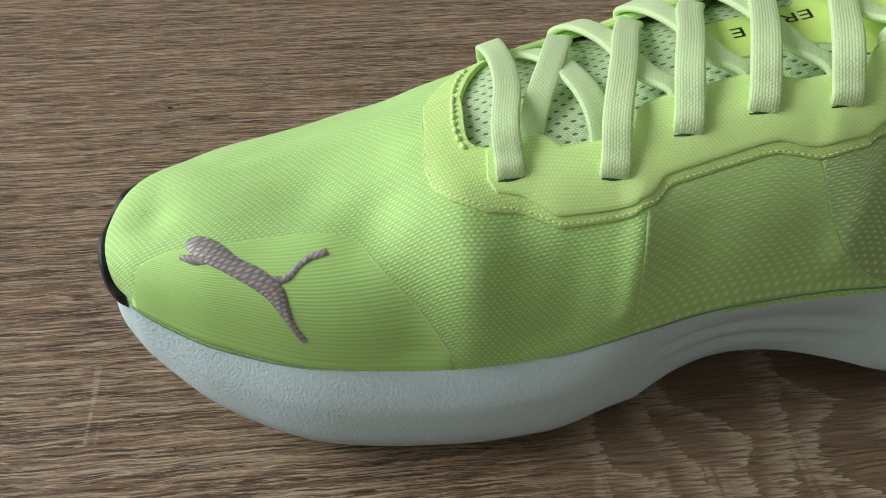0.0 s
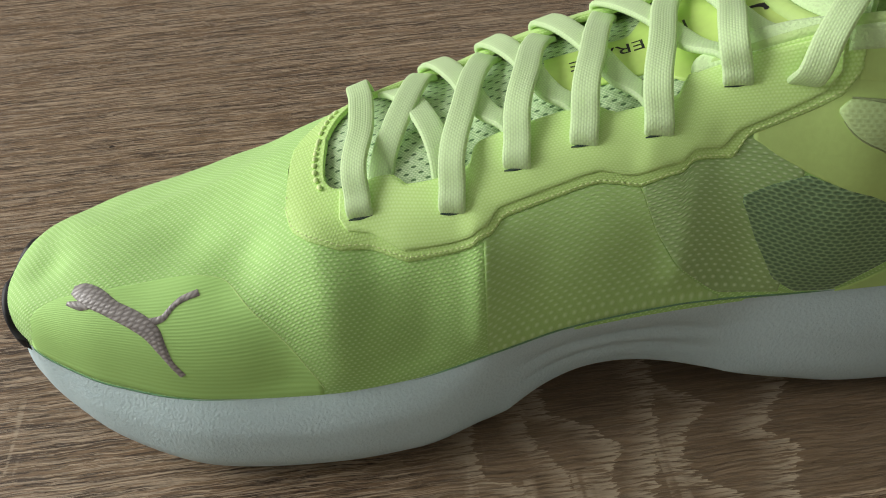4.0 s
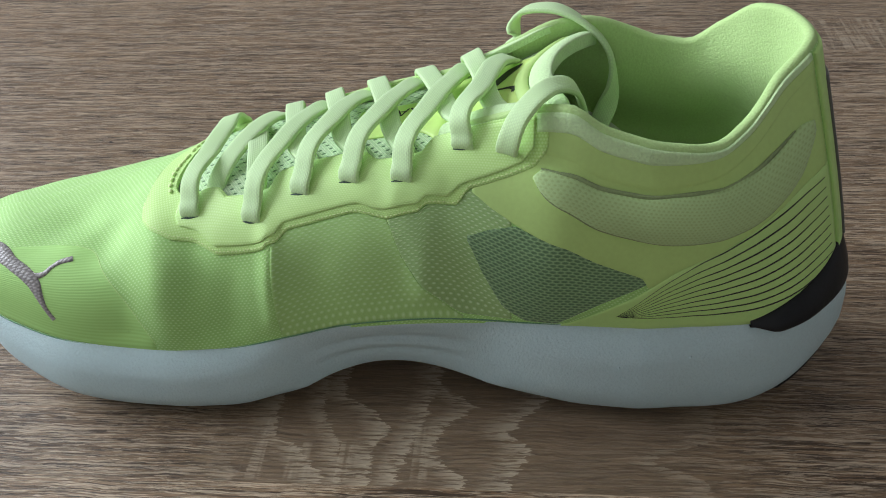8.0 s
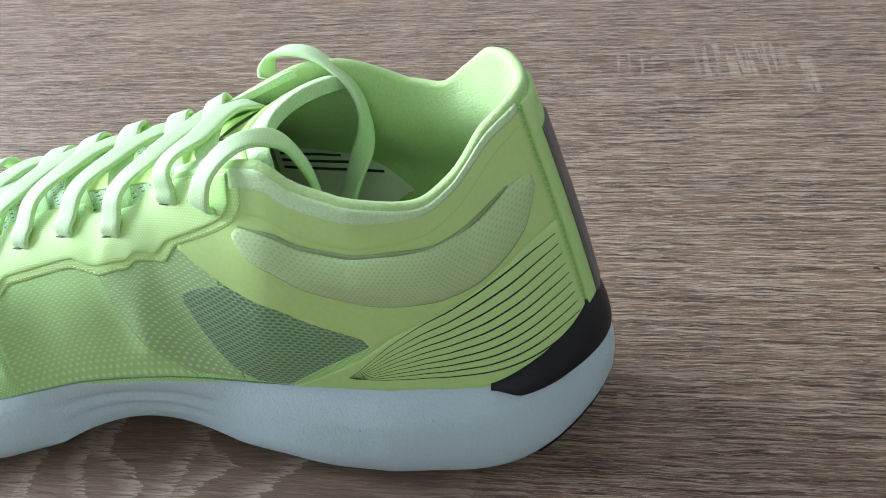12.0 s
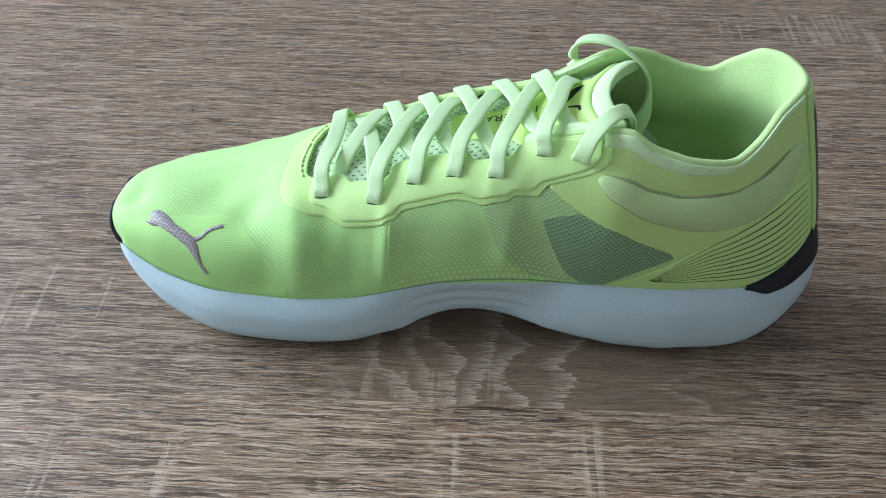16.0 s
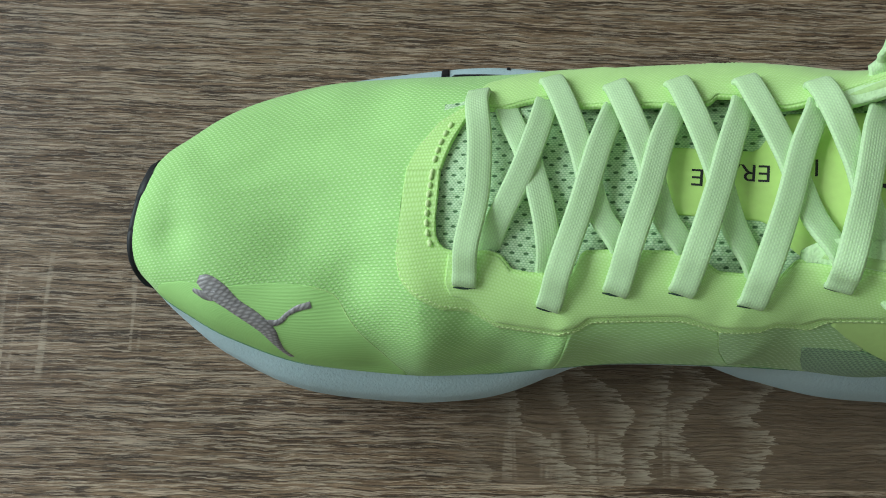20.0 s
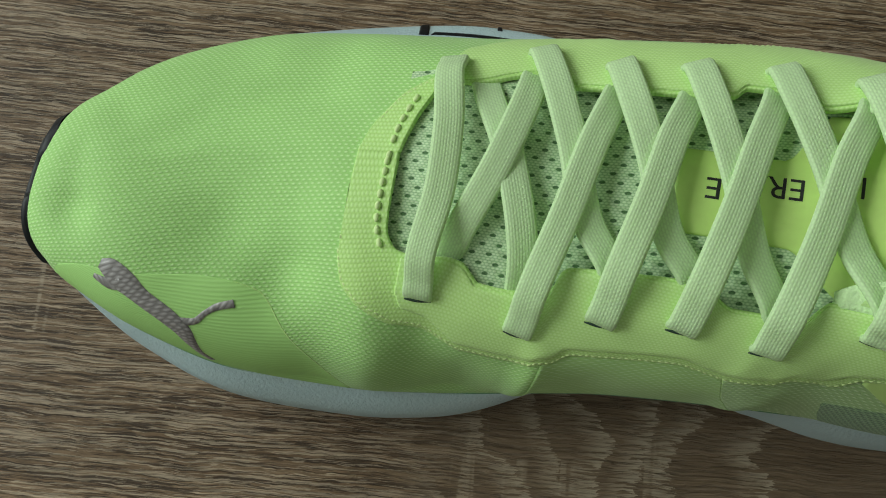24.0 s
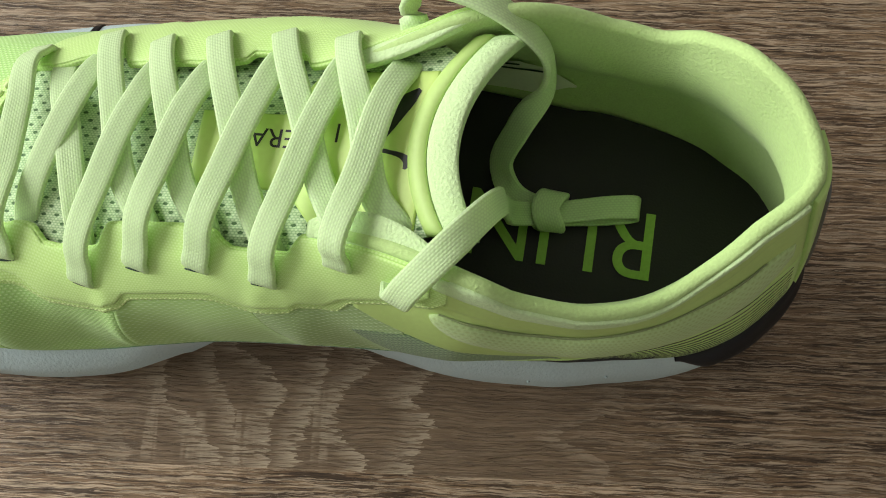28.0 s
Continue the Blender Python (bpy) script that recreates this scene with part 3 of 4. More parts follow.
def skin_strip(points, widths, lift, n=24):
    """A thin flat shape along points (s, h) on the upper, with a width for each point."""
    k = np.linspace(0, 1, len(points))
    fs, fh, fw = (profile(*zip(k, col)) for col in (*zip(*points), widths))
    rows, uvs = [], []
    for t in np.linspace(0, 1, n):
        s, h, w = fs(t), fh(t), fw(t)
        a, b = skin(fs(max(t - 0.02, 0)), fh(max(t - 0.02, 0))), skin(fs(min(t + 0.02, 1)), fh(min(t + 0.02, 1)))
        c = skin(s, h, lift)
        up = skin(s, h, 1.0) - skin(s, h)
        side = np.cross(b - a, up)
        side /= np.linalg.norm(side) + 1e-9
        for q, d in ((-0.5, -0.25), (-0.46, 0), (0, 0.02), (0.46, 0), (0.5, -0.25)):
            rows.append(c + side * w * q + up * d)
            uvs.append((s + w * q, h * 62))
    return rows, grid_faces(n, 5), uvs


def spline(points, n, guide=None):
    """A smooth line through points, evenly paced by the lengths between the guide's points."""
    p, g = np.array(points, float), np.array(points if guide is None else guide, float)
    d = np.linalg.norm(g[1:] - g[:-1], axis=1) + 1e-6
    v = (p[1:] - p[:-1]) / d[:, None]
    m = np.vstack([v[:1], (v[:-1] * d[1:, None] + v[1:] * d[:-1, None]) / (d[1:] + d[:-1])[:, None], v[-1:]])
    at = np.concatenate([[0.0], np.cumsum(d)])
    out = []
    for k in sorted(set(np.linspace(0, at[-1], n - 6)) | set(np.linspace(0, at[-1], 4 * n)[[1, 2, 3, -4, -3, -2]])):
        i = min(int(np.searchsorted(at, k, "right")) - 1, len(d) - 1)
        t = (k - at[i]) / d[i]
        t2, t3 = t * t, t ** 3
        out.append((2 * t3 - 3 * t2 + 1) * p[i] + (t3 - 2 * t2 + t) * d[i] * m[i] + (3 * t2 - 2 * t3) * p[i + 1] + (t3 - t2) * d[i] * m[i + 1])
    return np.array(out)


def ribbon(points, ups, width=6.3, thick=1.6, n=40):
    """A flat lace along points; ups tell which way its face looks."""
    c, u = spline(points, n), spline(ups, n, points)
    n = len(c)
    ring = [(-0.5, 0.0), (-0.47, 0.36), (-0.4, 0.5), (-0.2, 0.5), (0, 0.5), (0.2, 0.5), (0.4, 0.5), (0.47, 0.36),
            (0.5, 0.0), (0.47, -0.36), (0.4, -0.5), (0, -0.5), (-0.4, -0.5), (-0.47, -0.36)]
    rows, uvs, run = [], [], 0.0
    for i in range(n):
        t = c[min(i + 1, n - 1)] - c[max(i - 1, 0)]
        t /= np.linalg.norm(t) + 1e-9
        side = np.cross(t, u[i])
        side /= np.linalg.norm(side) + 1e-9
        face = np.cross(side, t)
        run += float(np.linalg.norm(c[i] - c[i - 1])) if i else 0.0
        for q, d in (*ring, ring[0]):
            rows.append(c[i] + side * q * width + face * d * thick)
            uvs.append((run, q * width))
    m = len(ring) + 1
    faces = grid_faces(n, m)
    faces += [tuple(range(m - 1)), tuple((n - 1) * m + k for k in range(m - 1))]
    return rows, faces, uvs


# ---- the room, closed round the table ----
def wall_slab(name, lo, hi, mat):
    me = box(lo, hi)
    me.materials.append(mat)
    return tagged(new(name, me), kind="structure")


X0, X1, Y0, Y1, FLOOR_Z, TOP_Z = -1.6, 2.4, -1.7, 2.3, -0.75, 1.75
wall_slab("floor", (X0, Y0, FLOOR_Z - 0.1), (X1, Y1, FLOOR_Z), FLOOR_WOOD)
wall_slab("ceiling", (X0, Y0, TOP_Z), (X1, Y1, TOP_Z + 0.1), PLASTER)
wall_slab("wall_south", (X0, Y0 - 0.15, FLOOR_Z - 0.1), (X1, Y0, TOP_Z + 0.1), PLASTER)
wall_slab("wall_north", (X0, Y1, FLOOR_Z - 0.1), (X1, Y1 + 0.15, TOP_Z + 0.1), PLASTER)
wall_slab("wall_east", (X1, Y0 - 0.15, FLOOR_Z - 0.1), (X1 + 0.15, Y1 + 0.15, TOP_Z + 0.1), PLASTER)
# the window wall, with its opening
WY0, WY1, WZ0, WZ1 = -0.58, 1.02, 0.15, 1.5
for name, lo, hi in (("wall_west", (Y0 - 0.15, FLOOR_Z - 0.1), (WY0, TOP_Z + 0.1)), ("wall_west", (WY1, FLOOR_Z - 0.1), (Y1 + 0.15, TOP_Z + 0.1)),
                     ("wall_west", (WY0, FLOOR_Z - 0.1), (WY1, WZ0)), ("wall_west", (WY0, WZ1), (WY1, TOP_Z + 0.1))):
    wall_slab(name, (X0 - 0.15, *lo), (X0, *hi), PLASTER)

# ---- the table ----
table = thing("table", (0.25, 0.15, FLOOR_Z), "brown limed oak laminate table with a streaked grain", "table")
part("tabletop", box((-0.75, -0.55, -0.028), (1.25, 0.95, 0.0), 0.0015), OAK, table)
for lx in (-0.68, 1.12):
    for ly in (-0.48, 0.82):
        part("leg", box((lx, ly, FLOOR_Z), (lx + 0.06, ly + 0.06, -0.028), 0.002), OAK, table)

# ---- the shoe ----
shoe = thing("running_shoe", (0.145, 0.0, 0.0), "lime green running shoe with pale laces and thick white sole", "shoe")
THROAT = [84.5, 84.8, 84.9, 85.0, 85.15, 85.3, 85.6, 86.0, 86.5, 87.2, 88, 89, 90.5]
S_ALL = sorted(set(round(v, 2) for v in [225 * (1 - math.cos(a)) for a in steps(0, math.pi / 2, 110)] + steps(225, 355, 50) + steps(92, 172, 115) + steps(408, 488, 115) + THROAT + [580 - v for v in THROAT]
                   + [580 - 225 * (1 - math.cos(a)) for a in steps(0, math.pi / 2, 110)][1:]))


def shell(h_from, h_to, nv, off=0.0):
    rows, uvs = [], []
    for s in S_ALL:
        run, last, top = 0.0, None, edge_h(s)
        line = [skin(s, top * (h_to + (h_from - h_to) * k / (nv - 1)), off) for k in range(nv)]
        for p in line:
            run += float(np.linalg.norm(p - last)) if last is not None else abs(p[1] - ridge_y(min(p[0], 225)))
            last = p
            rows.append(p)
            uvs.append((s, run))
    return rows, grid_faces(len(S_ALL), nv, True), uvs


part("upper", mesh_of("upper", *shell(0.0, 1.0, 46)), LIME_MESH, shoe, "translucent lime engineered mesh upper")


# midsole: round the seam, swelling outwards, rolled under to the tread
sole_out_med = profile((0, -1.2), (6, -0.5), (12, 0.6), (25, 2.8), (45, 5.2), (62, 6.4), (98, 6), (112, 5), (124, 1.5), (136, -4), (150, -8.5), (163, -7.5), (178, -2), (190, 2), (204, 4.8), (225, 5.8))
sole_out_lat = profile((0, -0.8), (8, 0.2), (20, 2), (55, 6), (72, 9.5), (90, 14), (105, 15.5), (118, 14), (130, 10.5), (145, 7), (180, 5), (225, 5.6))
tread_z = profile((0, 28), (5, 25), (10, 20.5), (20, 13.5), (40, 5), (62, 0.8), (80, 0), (105, 0), (122, 3.4), (138, 8.6), (152, 10.6), (165, 10.8),
                  (180, 9.6), (198, 5), (215, 1), (232, 0), (250, 0), (262, 1.5), (274, 6.5), (284, 15), (292, 25))


def seam_point(s):
    return np.array(upper(s, 0.0))


def swell_at(s):
    s = s % PERIMETER
    if s <= 225:
        return sole_out_med(s)
    if s >= 355:
        return sole_out_lat(580 - s)
    return 5.7 - 2.2 * math.sin(math.pi * (s - 225) / 130) ** 2


def sole_ring(s):
    """Place on the seam, the way outwards in plan, and how far the foam swells there."""
    w = 0.7 + 3.0 * smooth(2, 14, min(s, PERIMETER - s))
    d = seam_point(s + w) - seam_point(s - w)
    out = np.array((d[1], -d[0], 0.0))
    out /= np.linalg.norm(out) + 1e-9
    return seam_point(s), out, sum(swell_at(s + k * w) for k in (-3, -2, -1, 0, 1, 2, 3)) / 7


SOLE_LINE = profile((0, 0), (0.1, 0.45), (0.3, 0.9), (0.55, 1.0), (0.75, 0.75), (0.9, 0.05), (1.0, -1.0))
rows, uvs = [], []
NS = 30
for s in S_ALL:
    p, out, sw = sole_ring(s)
    zb = tread_z(p[0] + 1.5)
    for k in range(NS):
        v = k / (NS - 1)
        f = SOLE_LINE(v)
        o = max(sw, 0.0) * f if f > 0 else (5.0 + 4.0 * smooth(45, 8, p[0])) * f
        o += min(sw, 0.0) * (max(v - 0.07, 0.0) ** 0.9 if 60 < p[0] < 200 else max(f, 0.35 if v > 0.3 else f))
        o -= 1.5 * (math.exp(-((v - 0.32) / 0.07) ** 2) + 0.8 * math.exp(-((v - 0.58) / 0.07) ** 2)) * smooth(122, 150, s) * smooth(182, 166, s)
        z = p[2] + 0.8 + (zb - p[2] - 0.8) * (1 - (1 - v) ** 1.15) if v < 1 else zb
        rows.append(p + out * o + np.array((0, 0, z - p[2])))
        uvs.append((s, v * 40))
    c = np.array((p[0] * 0.96 + 5, ridge_y(min(p[0], 225)) + 0.1 * (p[1]), zb))
    rows.append(c)
    uvs.append((s, 45))
midsole = part("midsole", mesh_of("midsole", rows, grid_faces(len(S_ALL), NS + 1, True), uvs), FOAM, shoe, "pale grey-white foam midsole with an arched waist")

# footbed closes the inside
rows = [(p[0] * 0.985 + 2, p[1] * (0.94 - 0.12 * smooth(190, 150, p[0])) + 0.3, 45.0 - 14.0 * smooth(175, 110, p[0])) for p in (seam_point(s) for s in S_ALL)]
me = mesh_of("insole", rows + [(215, 3, 44.7)], [(i, (i + 1) % len(rows), len(rows)) for i in range(len(rows))])
insole = part("insole", me, BLACK_CLOTH, shoe, "black cloth insole with green printed letters")


# collar lining: rolls over the rim and runs down inside
def lining_point(s, v):
    """v from 0 at the outer rim, over the roll, to 1 at the footbed."""
    t = 1.6
    p = skin(s, 1.0)
    inward = -(skin(s, 0.9, 1.0) - skin(s, 0.9))
    inward[2] = 0
    inward /= np.linalg.norm(inward) + 1e-9
    if v < 0.25:
        a = math.pi * v / 0.25
        return p + inward * t * (1 - math.cos(a)) + np.array((0, 0, 1.0)) * (t * math.sin(a) - 0.2)
    w = (v - 0.25) / 0.75
    h = 1.0 - w * 0.98
    q = skin(s, h)
    pad = 2 * t + 3.6 * math.sin(math.pi * min(w / 0.55, 1.0)) ** 1.2
    return q + inward * pad


LS = [s for s in S_ALL if 172 <= s <= 408]
rows, uvs = [], []
for s in LS:
    for v in steps(0, 1, 34):
        rows.append(lining_point(s, v))
        uvs.append((s, v * 90))
part("collar_lining", mesh_of("collar_lining", rows, grid_faces(len(LS), 34), uvs), LINING, shoe, "pale lime brushed padded collar lining")

# tongue
tongue_z = profile((76, 59.5), (84, 63.2), (94, 66.5), (105, 69.5), (116, 71.5), (130, 76.3), (145, 80.3), (160, 84), (177, 90.5), (190, 96), (200, 100.5), (212, 103))


def tongue_point(x, y, lift=0.0):
    yc = ridge_y(x)
    return np.array((x, y + yc, tongue_z(x) - 0.0065 * y * y + lift))


def tongue_sheet(x0, y0, y1, lift, nx, ny, x_end):
    rows, uvs = [], []
    for i in range(nx):
        for j in range(ny):
            y = y0 + (y1 - y0) * j / (ny - 1)
            y *= 0.8 + 0.2 * smooth(0.0, 0.16, i / (nx - 1)) - 0.28 * smooth(0.82, 0.97, i / (nx - 1))
            x = x0 + (x_end(y) - x0) * i / (nx - 1)
            rows.append(tongue_point(x, y, lift))
            uvs.append((x, y))
    return rows, grid_faces(nx, ny), uvs


tongue = part("tongue", mesh_of("tongue", *tongue_sheet(83.5, -25, 25, 0.0, 60, 26, lambda y: 196 + 0.018 * y * y)), TONGUE_MESH, shoe, "pale perforated mesh tongue")

# overlays
lo_med = cornered((76.2, 1.0), (76.25, 0.9), (76.4, 0.77), (78.7, 0.66), (82.5, 0.60), (90, 0.525), (97, 0.50), (105, 0.432),
                 (124.3, 0.44), (127, 0.50), (152, 0.54), (156.5, 0.492), (176, 0.53), (179, 0.635), (188, 0.715), (197, 0.79), (200, 0.86), (201.4, 0.95))
lo_lat = cornered((76.2, 1.0), (77.6, 0.92), (83, 0.786), (88.7, 0.718), (94.7, 0.65), (102, 0.58), (106, 0.55),
                 (124.3, 0.53), (127.2, 0.56), (152.5, 0.58), (156, 0.52), (178.5, 0.50), (181, 0.60), (195.5, 0.715), (198.8, 0.80), (200.4, 0.92))
eyestay_med = part("eyestay", mesh_of("eyestay", *patch(76.2, 200, lo_med, edge_h, 0.5, 300, 16, stops=THROAT, top_open=in_front)), LIME_WEAVE, shoe, "yellow-lime bonded eyestay overlay with a stepped edge")
eyestay_lat = part("eyestay", mesh_of("eyestay", *patch(380, 503.8, lambda s: lo_lat(580 - s), edge_h, 0.5, 300, 16, stops=[580 - v for v in THROAT], top_open=in_front)), LIME_WEAVE, shoe,
     "yellow-lime bonded eyestay overlay with a stepped edge")


# the fine stitching just inside the outer edge of the overlay
def edge_stitching(low, s0, s1, mirror):
    line = [(x, low(x) + 0.017) for x in steps(s0, s1, 900)]
    rows, faces, last, run = [], [], None, 0.0
    for x, h in line:
        s = 580 - x if mirror else x
        p = skin(s, h, 0.5)
        if last is not None:
            run += float(np.linalg.norm(p - last))
        if last is not None and run > 1.25:
            run = 0.0
            along = p - last
            along /= np.linalg.norm(along) + 1e-9
            up = skin(s, h, 1.5) - p
            side = np.cross(along, up)
            k = len(rows)
            rows += [p + along * a * 0.45 + side * b * 0.2 + up * c * 0.7 for a, b, c in ((-1, -1, -0.1), (-1, 1, -0.1), (1, 1, -0.1), (1, -1, -0.1), (-0.5, -0.4, 0.22), (-0.5, 0.4, 0.22), (0.5, 0.4, 0.22), (0.5, -0.4, 0.22))]
            faces += [tuple(k + i for i in f) for f in ((0, 1, 5, 4), (1, 2, 6, 5), (2, 3, 7, 6), (3, 0, 4, 7), (4, 5, 6, 7))]
        last = p
    return rows, faces


part("edge_stitching", mesh_of("edge_stitching", *edge_stitching(lo_med, 76.5, 199, False)), LIME_THREAD, eyestay_med, "fine pale stitching along the overlay's edge")
part("edge_stitching", mesh_of("edge_stitching", *edge_stitching(lo_lat, 79, 199, True)), LIME_THREAD, eyestay_lat, "fine pale stitching along the overlay's edge")


# laces
def h_at(s, y):
    if s > 168 and s < 412:
        return LATE_EYES.get(s, 0.86)
    lo, hi = 0.2, 1.0
    for _ in range(30):
        m = (lo + hi) / 2
        inside = abs(upper(s, m)[1]) > abs(y)
        lo, hi = (m, hi) if inside else (lo, m)
    return lo


EYE_MED = [(95, -27.8), (116, -31), (130.5, -26.8), (145, -25.6), (160.5, -26.8), (177, -22.8), (189, -26.8)]
LATE_EYES = {177: 0.875, 189: 0.85, 409.5: 0.90, 396: 0.93}
EYE_LAT = [(92.5, 21), (110, 28), (125.5, 25.6), (139.5, 26.6), (155, 26.5), (170.5, 27), (184, 32)]
UP = (0, 0, 1.0)


def normal_at(s, h):
    return skin(s, h, 1.0) - skin(s, h)


def over(eye, side, lift, aim):
    """The lace's first points: out of an eyelet, over the edge, straight towards aim in plan."""
    s = eye[0] if side < 0 else 580 - eye[0]
    he = 0.985 * edge_h(s)
    h = h_at(s, eye[1])
    while float(np.linalg.norm(skin(s, he) - skin(s, h))) < 4.5:
        h -= 0.01
    p, e = skin(s, h), skin(s, he)
    shift = (aim[0] - p[0]) * min(abs((e[1] - p[1]) / (aim[1] - p[1])), 0.4) * (1 if side < 0 else -1)
    se = s + shift
    he = 0.985 * edge_h(se)
    n = normal_at(s, h)
    stops = ((0.0, 0.0), (0.05, 1.1), (0.15, 1.95), (0.5, 2.4), (1.0, 2.6 + lift))
    return [skin(s + shift * f, h + (he - h) * f, off) for f, off in stops], [n, n, n, normal_at(se, (h + he) / 2), normal_at(se, he)]


def cross_lace(a, side, b, lift):
    pts, ups = over(a, side, lift, (b[0], b[1] * 0.93))
    x0, x1 = pts[-1][0], b[0]
    y0, y1 = pts[-1][1], b[1] * 0.93
    for k in (0.35, 0.68):
        x, y = x0 + (x1 - x0) * k, y0 + (y1 - y0) * k
        pts.append(tongue_point(x, y - ridge_y(x), 3.6 + lift + (1.4 if k < 0.5 else -0.4)))
        ups.append(UP)
    s = x1 if b[1] < 0 else 580 - x1
    q, inward = skin(s, 0.985 * edge_h(s)), -math.copysign(1.0, b[1])
    if x1 > 180:
        pts += [q + np.array((0, 6.0 * inward, -3.5)), q + np.array((0, 4.0 * inward, -9.0))]
    else:
        pts += [skin(s, 0.985 * edge_h(s), -1.3), skin(s, 0.9 * edge_h(s), -3.8)]
    ups += [UP, normal_at(s, 0.9)]
    return ribbon(pts, ups, n=60)


def lace(geo):
    return part("lace", mesh_of("lace", *geo), LACE, shoe, "pale lime flat woven lace")


for k in range(1, 6):
    lace(cross_lace(EYE_MED[k], -1, EYE_LAT[k + 1], 1.6))
    lace(cross_lace(EYE_LAT[k], 1, EYE_MED[k + 1], 0.0))
# the front bar, and the pair that dives under it
pa, ua = over(EYE_MED[0], -1, 1.6, (93.5, 20))
pb, ub = over(EYE_LAT[0], 1, 1.0, (95, -20))
mid = [tongue_point(94.6, -7, 6.0), tongue_point(93.6, 6, 5.6)]
lace(ribbon(pa + mid + pb[::-1], ua + [UP, UP] + ub[::-1], n=60))
for a, b, lift in (((100, -21), (110, 27), 1.4), ((100, 22), (115, -30), 0.0)):
    side = -1 if a[1] < 0 else 1
    pts = [tongue_point(a[0] - 1.5, a[1] * 1.1, -3.5), tongue_point(a[0] - 0.3, a[1] * 0.8, 0.4 + 0.5 * lift), tongue_point((a[0] + b[0]) / 2, 0, 3.2 + lift),
           tongue_point(b[0] - 1, b[1] * 0.68, 2.4), tongue_point(b[0], b[1] * 0.93, -2.6)]
    lace(ribbon(pts, [UP] * 5, n=40))
# the two ends: out of the last eyelets, over the collar, down to the knot on the insole
lace(ribbon([(189, -25, 90), (189.5, -28.5, 93.5), (192, -27, 101), (198, -20, 106), (204, -11, 102.5), (207, -5, 92), (209, 0, 70), (213, 4, 52), (219, 6, 48)],
            [(0, -1, 0.3), (-0.2, -1, 0.3), (-0.4, -0.6, 0.8), (0.1, 0, 1), (0.8, 0.3, 0.6), (1, 0.4, 0.1), (1, 0.3, 0.1), (0.8, 0, 0.5), UP], n=70))
lace(ribbon([(185, 25, 91), (184, 29.5, 93.5), (182.5, 33, 97), (183.5, 35, 100.5), (193, 34, 104), (204, 31, 101), (212, 28, 93), (213.5, 26, 84), (209, 20, 68), (206.5, 14, 56), (211, 9, 49), (219, 6.5, 48)],
            [(0, -0.3, 1), (-0.2, 0.2, 1), (-0.6, 0.8, 0.5), (-0.5, 0.4, 0.9), (0.1, 0, 1), (0.6, 0.2, 0.8), (0.8, 0.2, 0.6), (0.6, -0.1, 0.6), (-0.3, -0.5, 0.35), (-0.3, -0.5, 0.5), (0, -0.3, 0.9), UP], n=80))
lace(ribbon([(220, 6, 48), (227, 7.5, 49.5), (236, 9.5, 51), (241.5, 10.5, 50), (242, 10.5, 47.5), (236, 9, 46.6), (226, 7, 47), (220, 6, 47.5)],
            [UP, UP, UP, (0.8, 0, 0.6), (0.7, 0, -0.7), (0, 0, -1), (0, 0, -1), (0, 0, -1)], 6.0, 1.2, 60))

# toe bumper, heel clip, heel tape
bump_z = profile((-3.5, 42), (-1.5, 43), (0, 42.6), (3, 39), (5, 35.6), (9, 33.5))


def bump_top(s):
    lo, hi = 0.0, 0.8
    for _ in range(20):
        m = (lo + hi) / 2
        lo, hi = (m, hi) if upper(s, m)[2] < bump_z(s) else (lo, m)
    return lo



rows = []
TOE = [q * abs(q) * 0.1 for q in steps(-5.8, 9.2, 44)]
for s in TOE:
    k = min(smooth(TOE[0], TOE[0] + 1.2, s), smooth(TOE[-1], TOE[-1] - 1.5, s))
    for v, off in ((1.0, -0.5), (1.0, 0.6), (0.95, 1.1), (0.8, 1.4), (0.5, 1.4), (0.2, 1.3), (0.0, 1.2), (-0.15, 1.0), (-0.25, 0.6), (-0.25, -0.6)):
        p = np.array(upper(s, max(v, 0.0) * bump_top(s)))
        away = np.array((p[0] - 34.0, p[1] + 13.0, 0.0))
        rows.append(p + away / np.linalg.norm(away) * off * (0.3 + 0.7 * k) + np.array((0, 0, min(v, 0.0) * 5.0)))
part("toe_bumper", mesh_of("toe_bumper", rows, grid_faces(len(TOE), 10)), RUBBER, shoe, "black rubber toe bumper")
clip_hi = profile((259, 0.012), (263, 0.035), (270, 0.085), (280, 0.135), (287, 0.19), (290, 0.20), (294, 0.19), (300, 0.14), (313, 0.06), (322, 0.012))


def clip_mesh():
    """A moulded lip that stands off the heel, thickest at the sole."""
    rows, ss = [], steps(261.5, 322, 64)
    for s in ss:
        k = min(smooth(261.5, 268, s), smooth(322, 313, s))
        for v, off in ((1.0, -0.4), (1.0, 0.7), (0.97, 1.2), (0.75, 2.3), (0.5, 3.4), (0.25, 4.2), (0.0, 4.6), (-0.06, 4.6), (-0.1, 4.2), (-0.1, 0.0)):
            p = skin(s, max(clip_hi(s) * v, 0.0), off * (0.35 + 0.65 * k) * (1 - 0.5 * math.exp(-((s - 291) / 12) ** 2)) if off > 0 else off)
            rows.append(p + np.array((0, 0, min(v, 0) * 14.0 * k)))
    return rows, grid_faces(len(ss), 10)


part("heel_clip", mesh_of("heel_clip", *clip_mesh()), RUBBER, shoe, "black moulded heel clip")


# ---- shoe: overlays, prints, padding ----
def both(a, b, x):
    return a + (b - a) * x


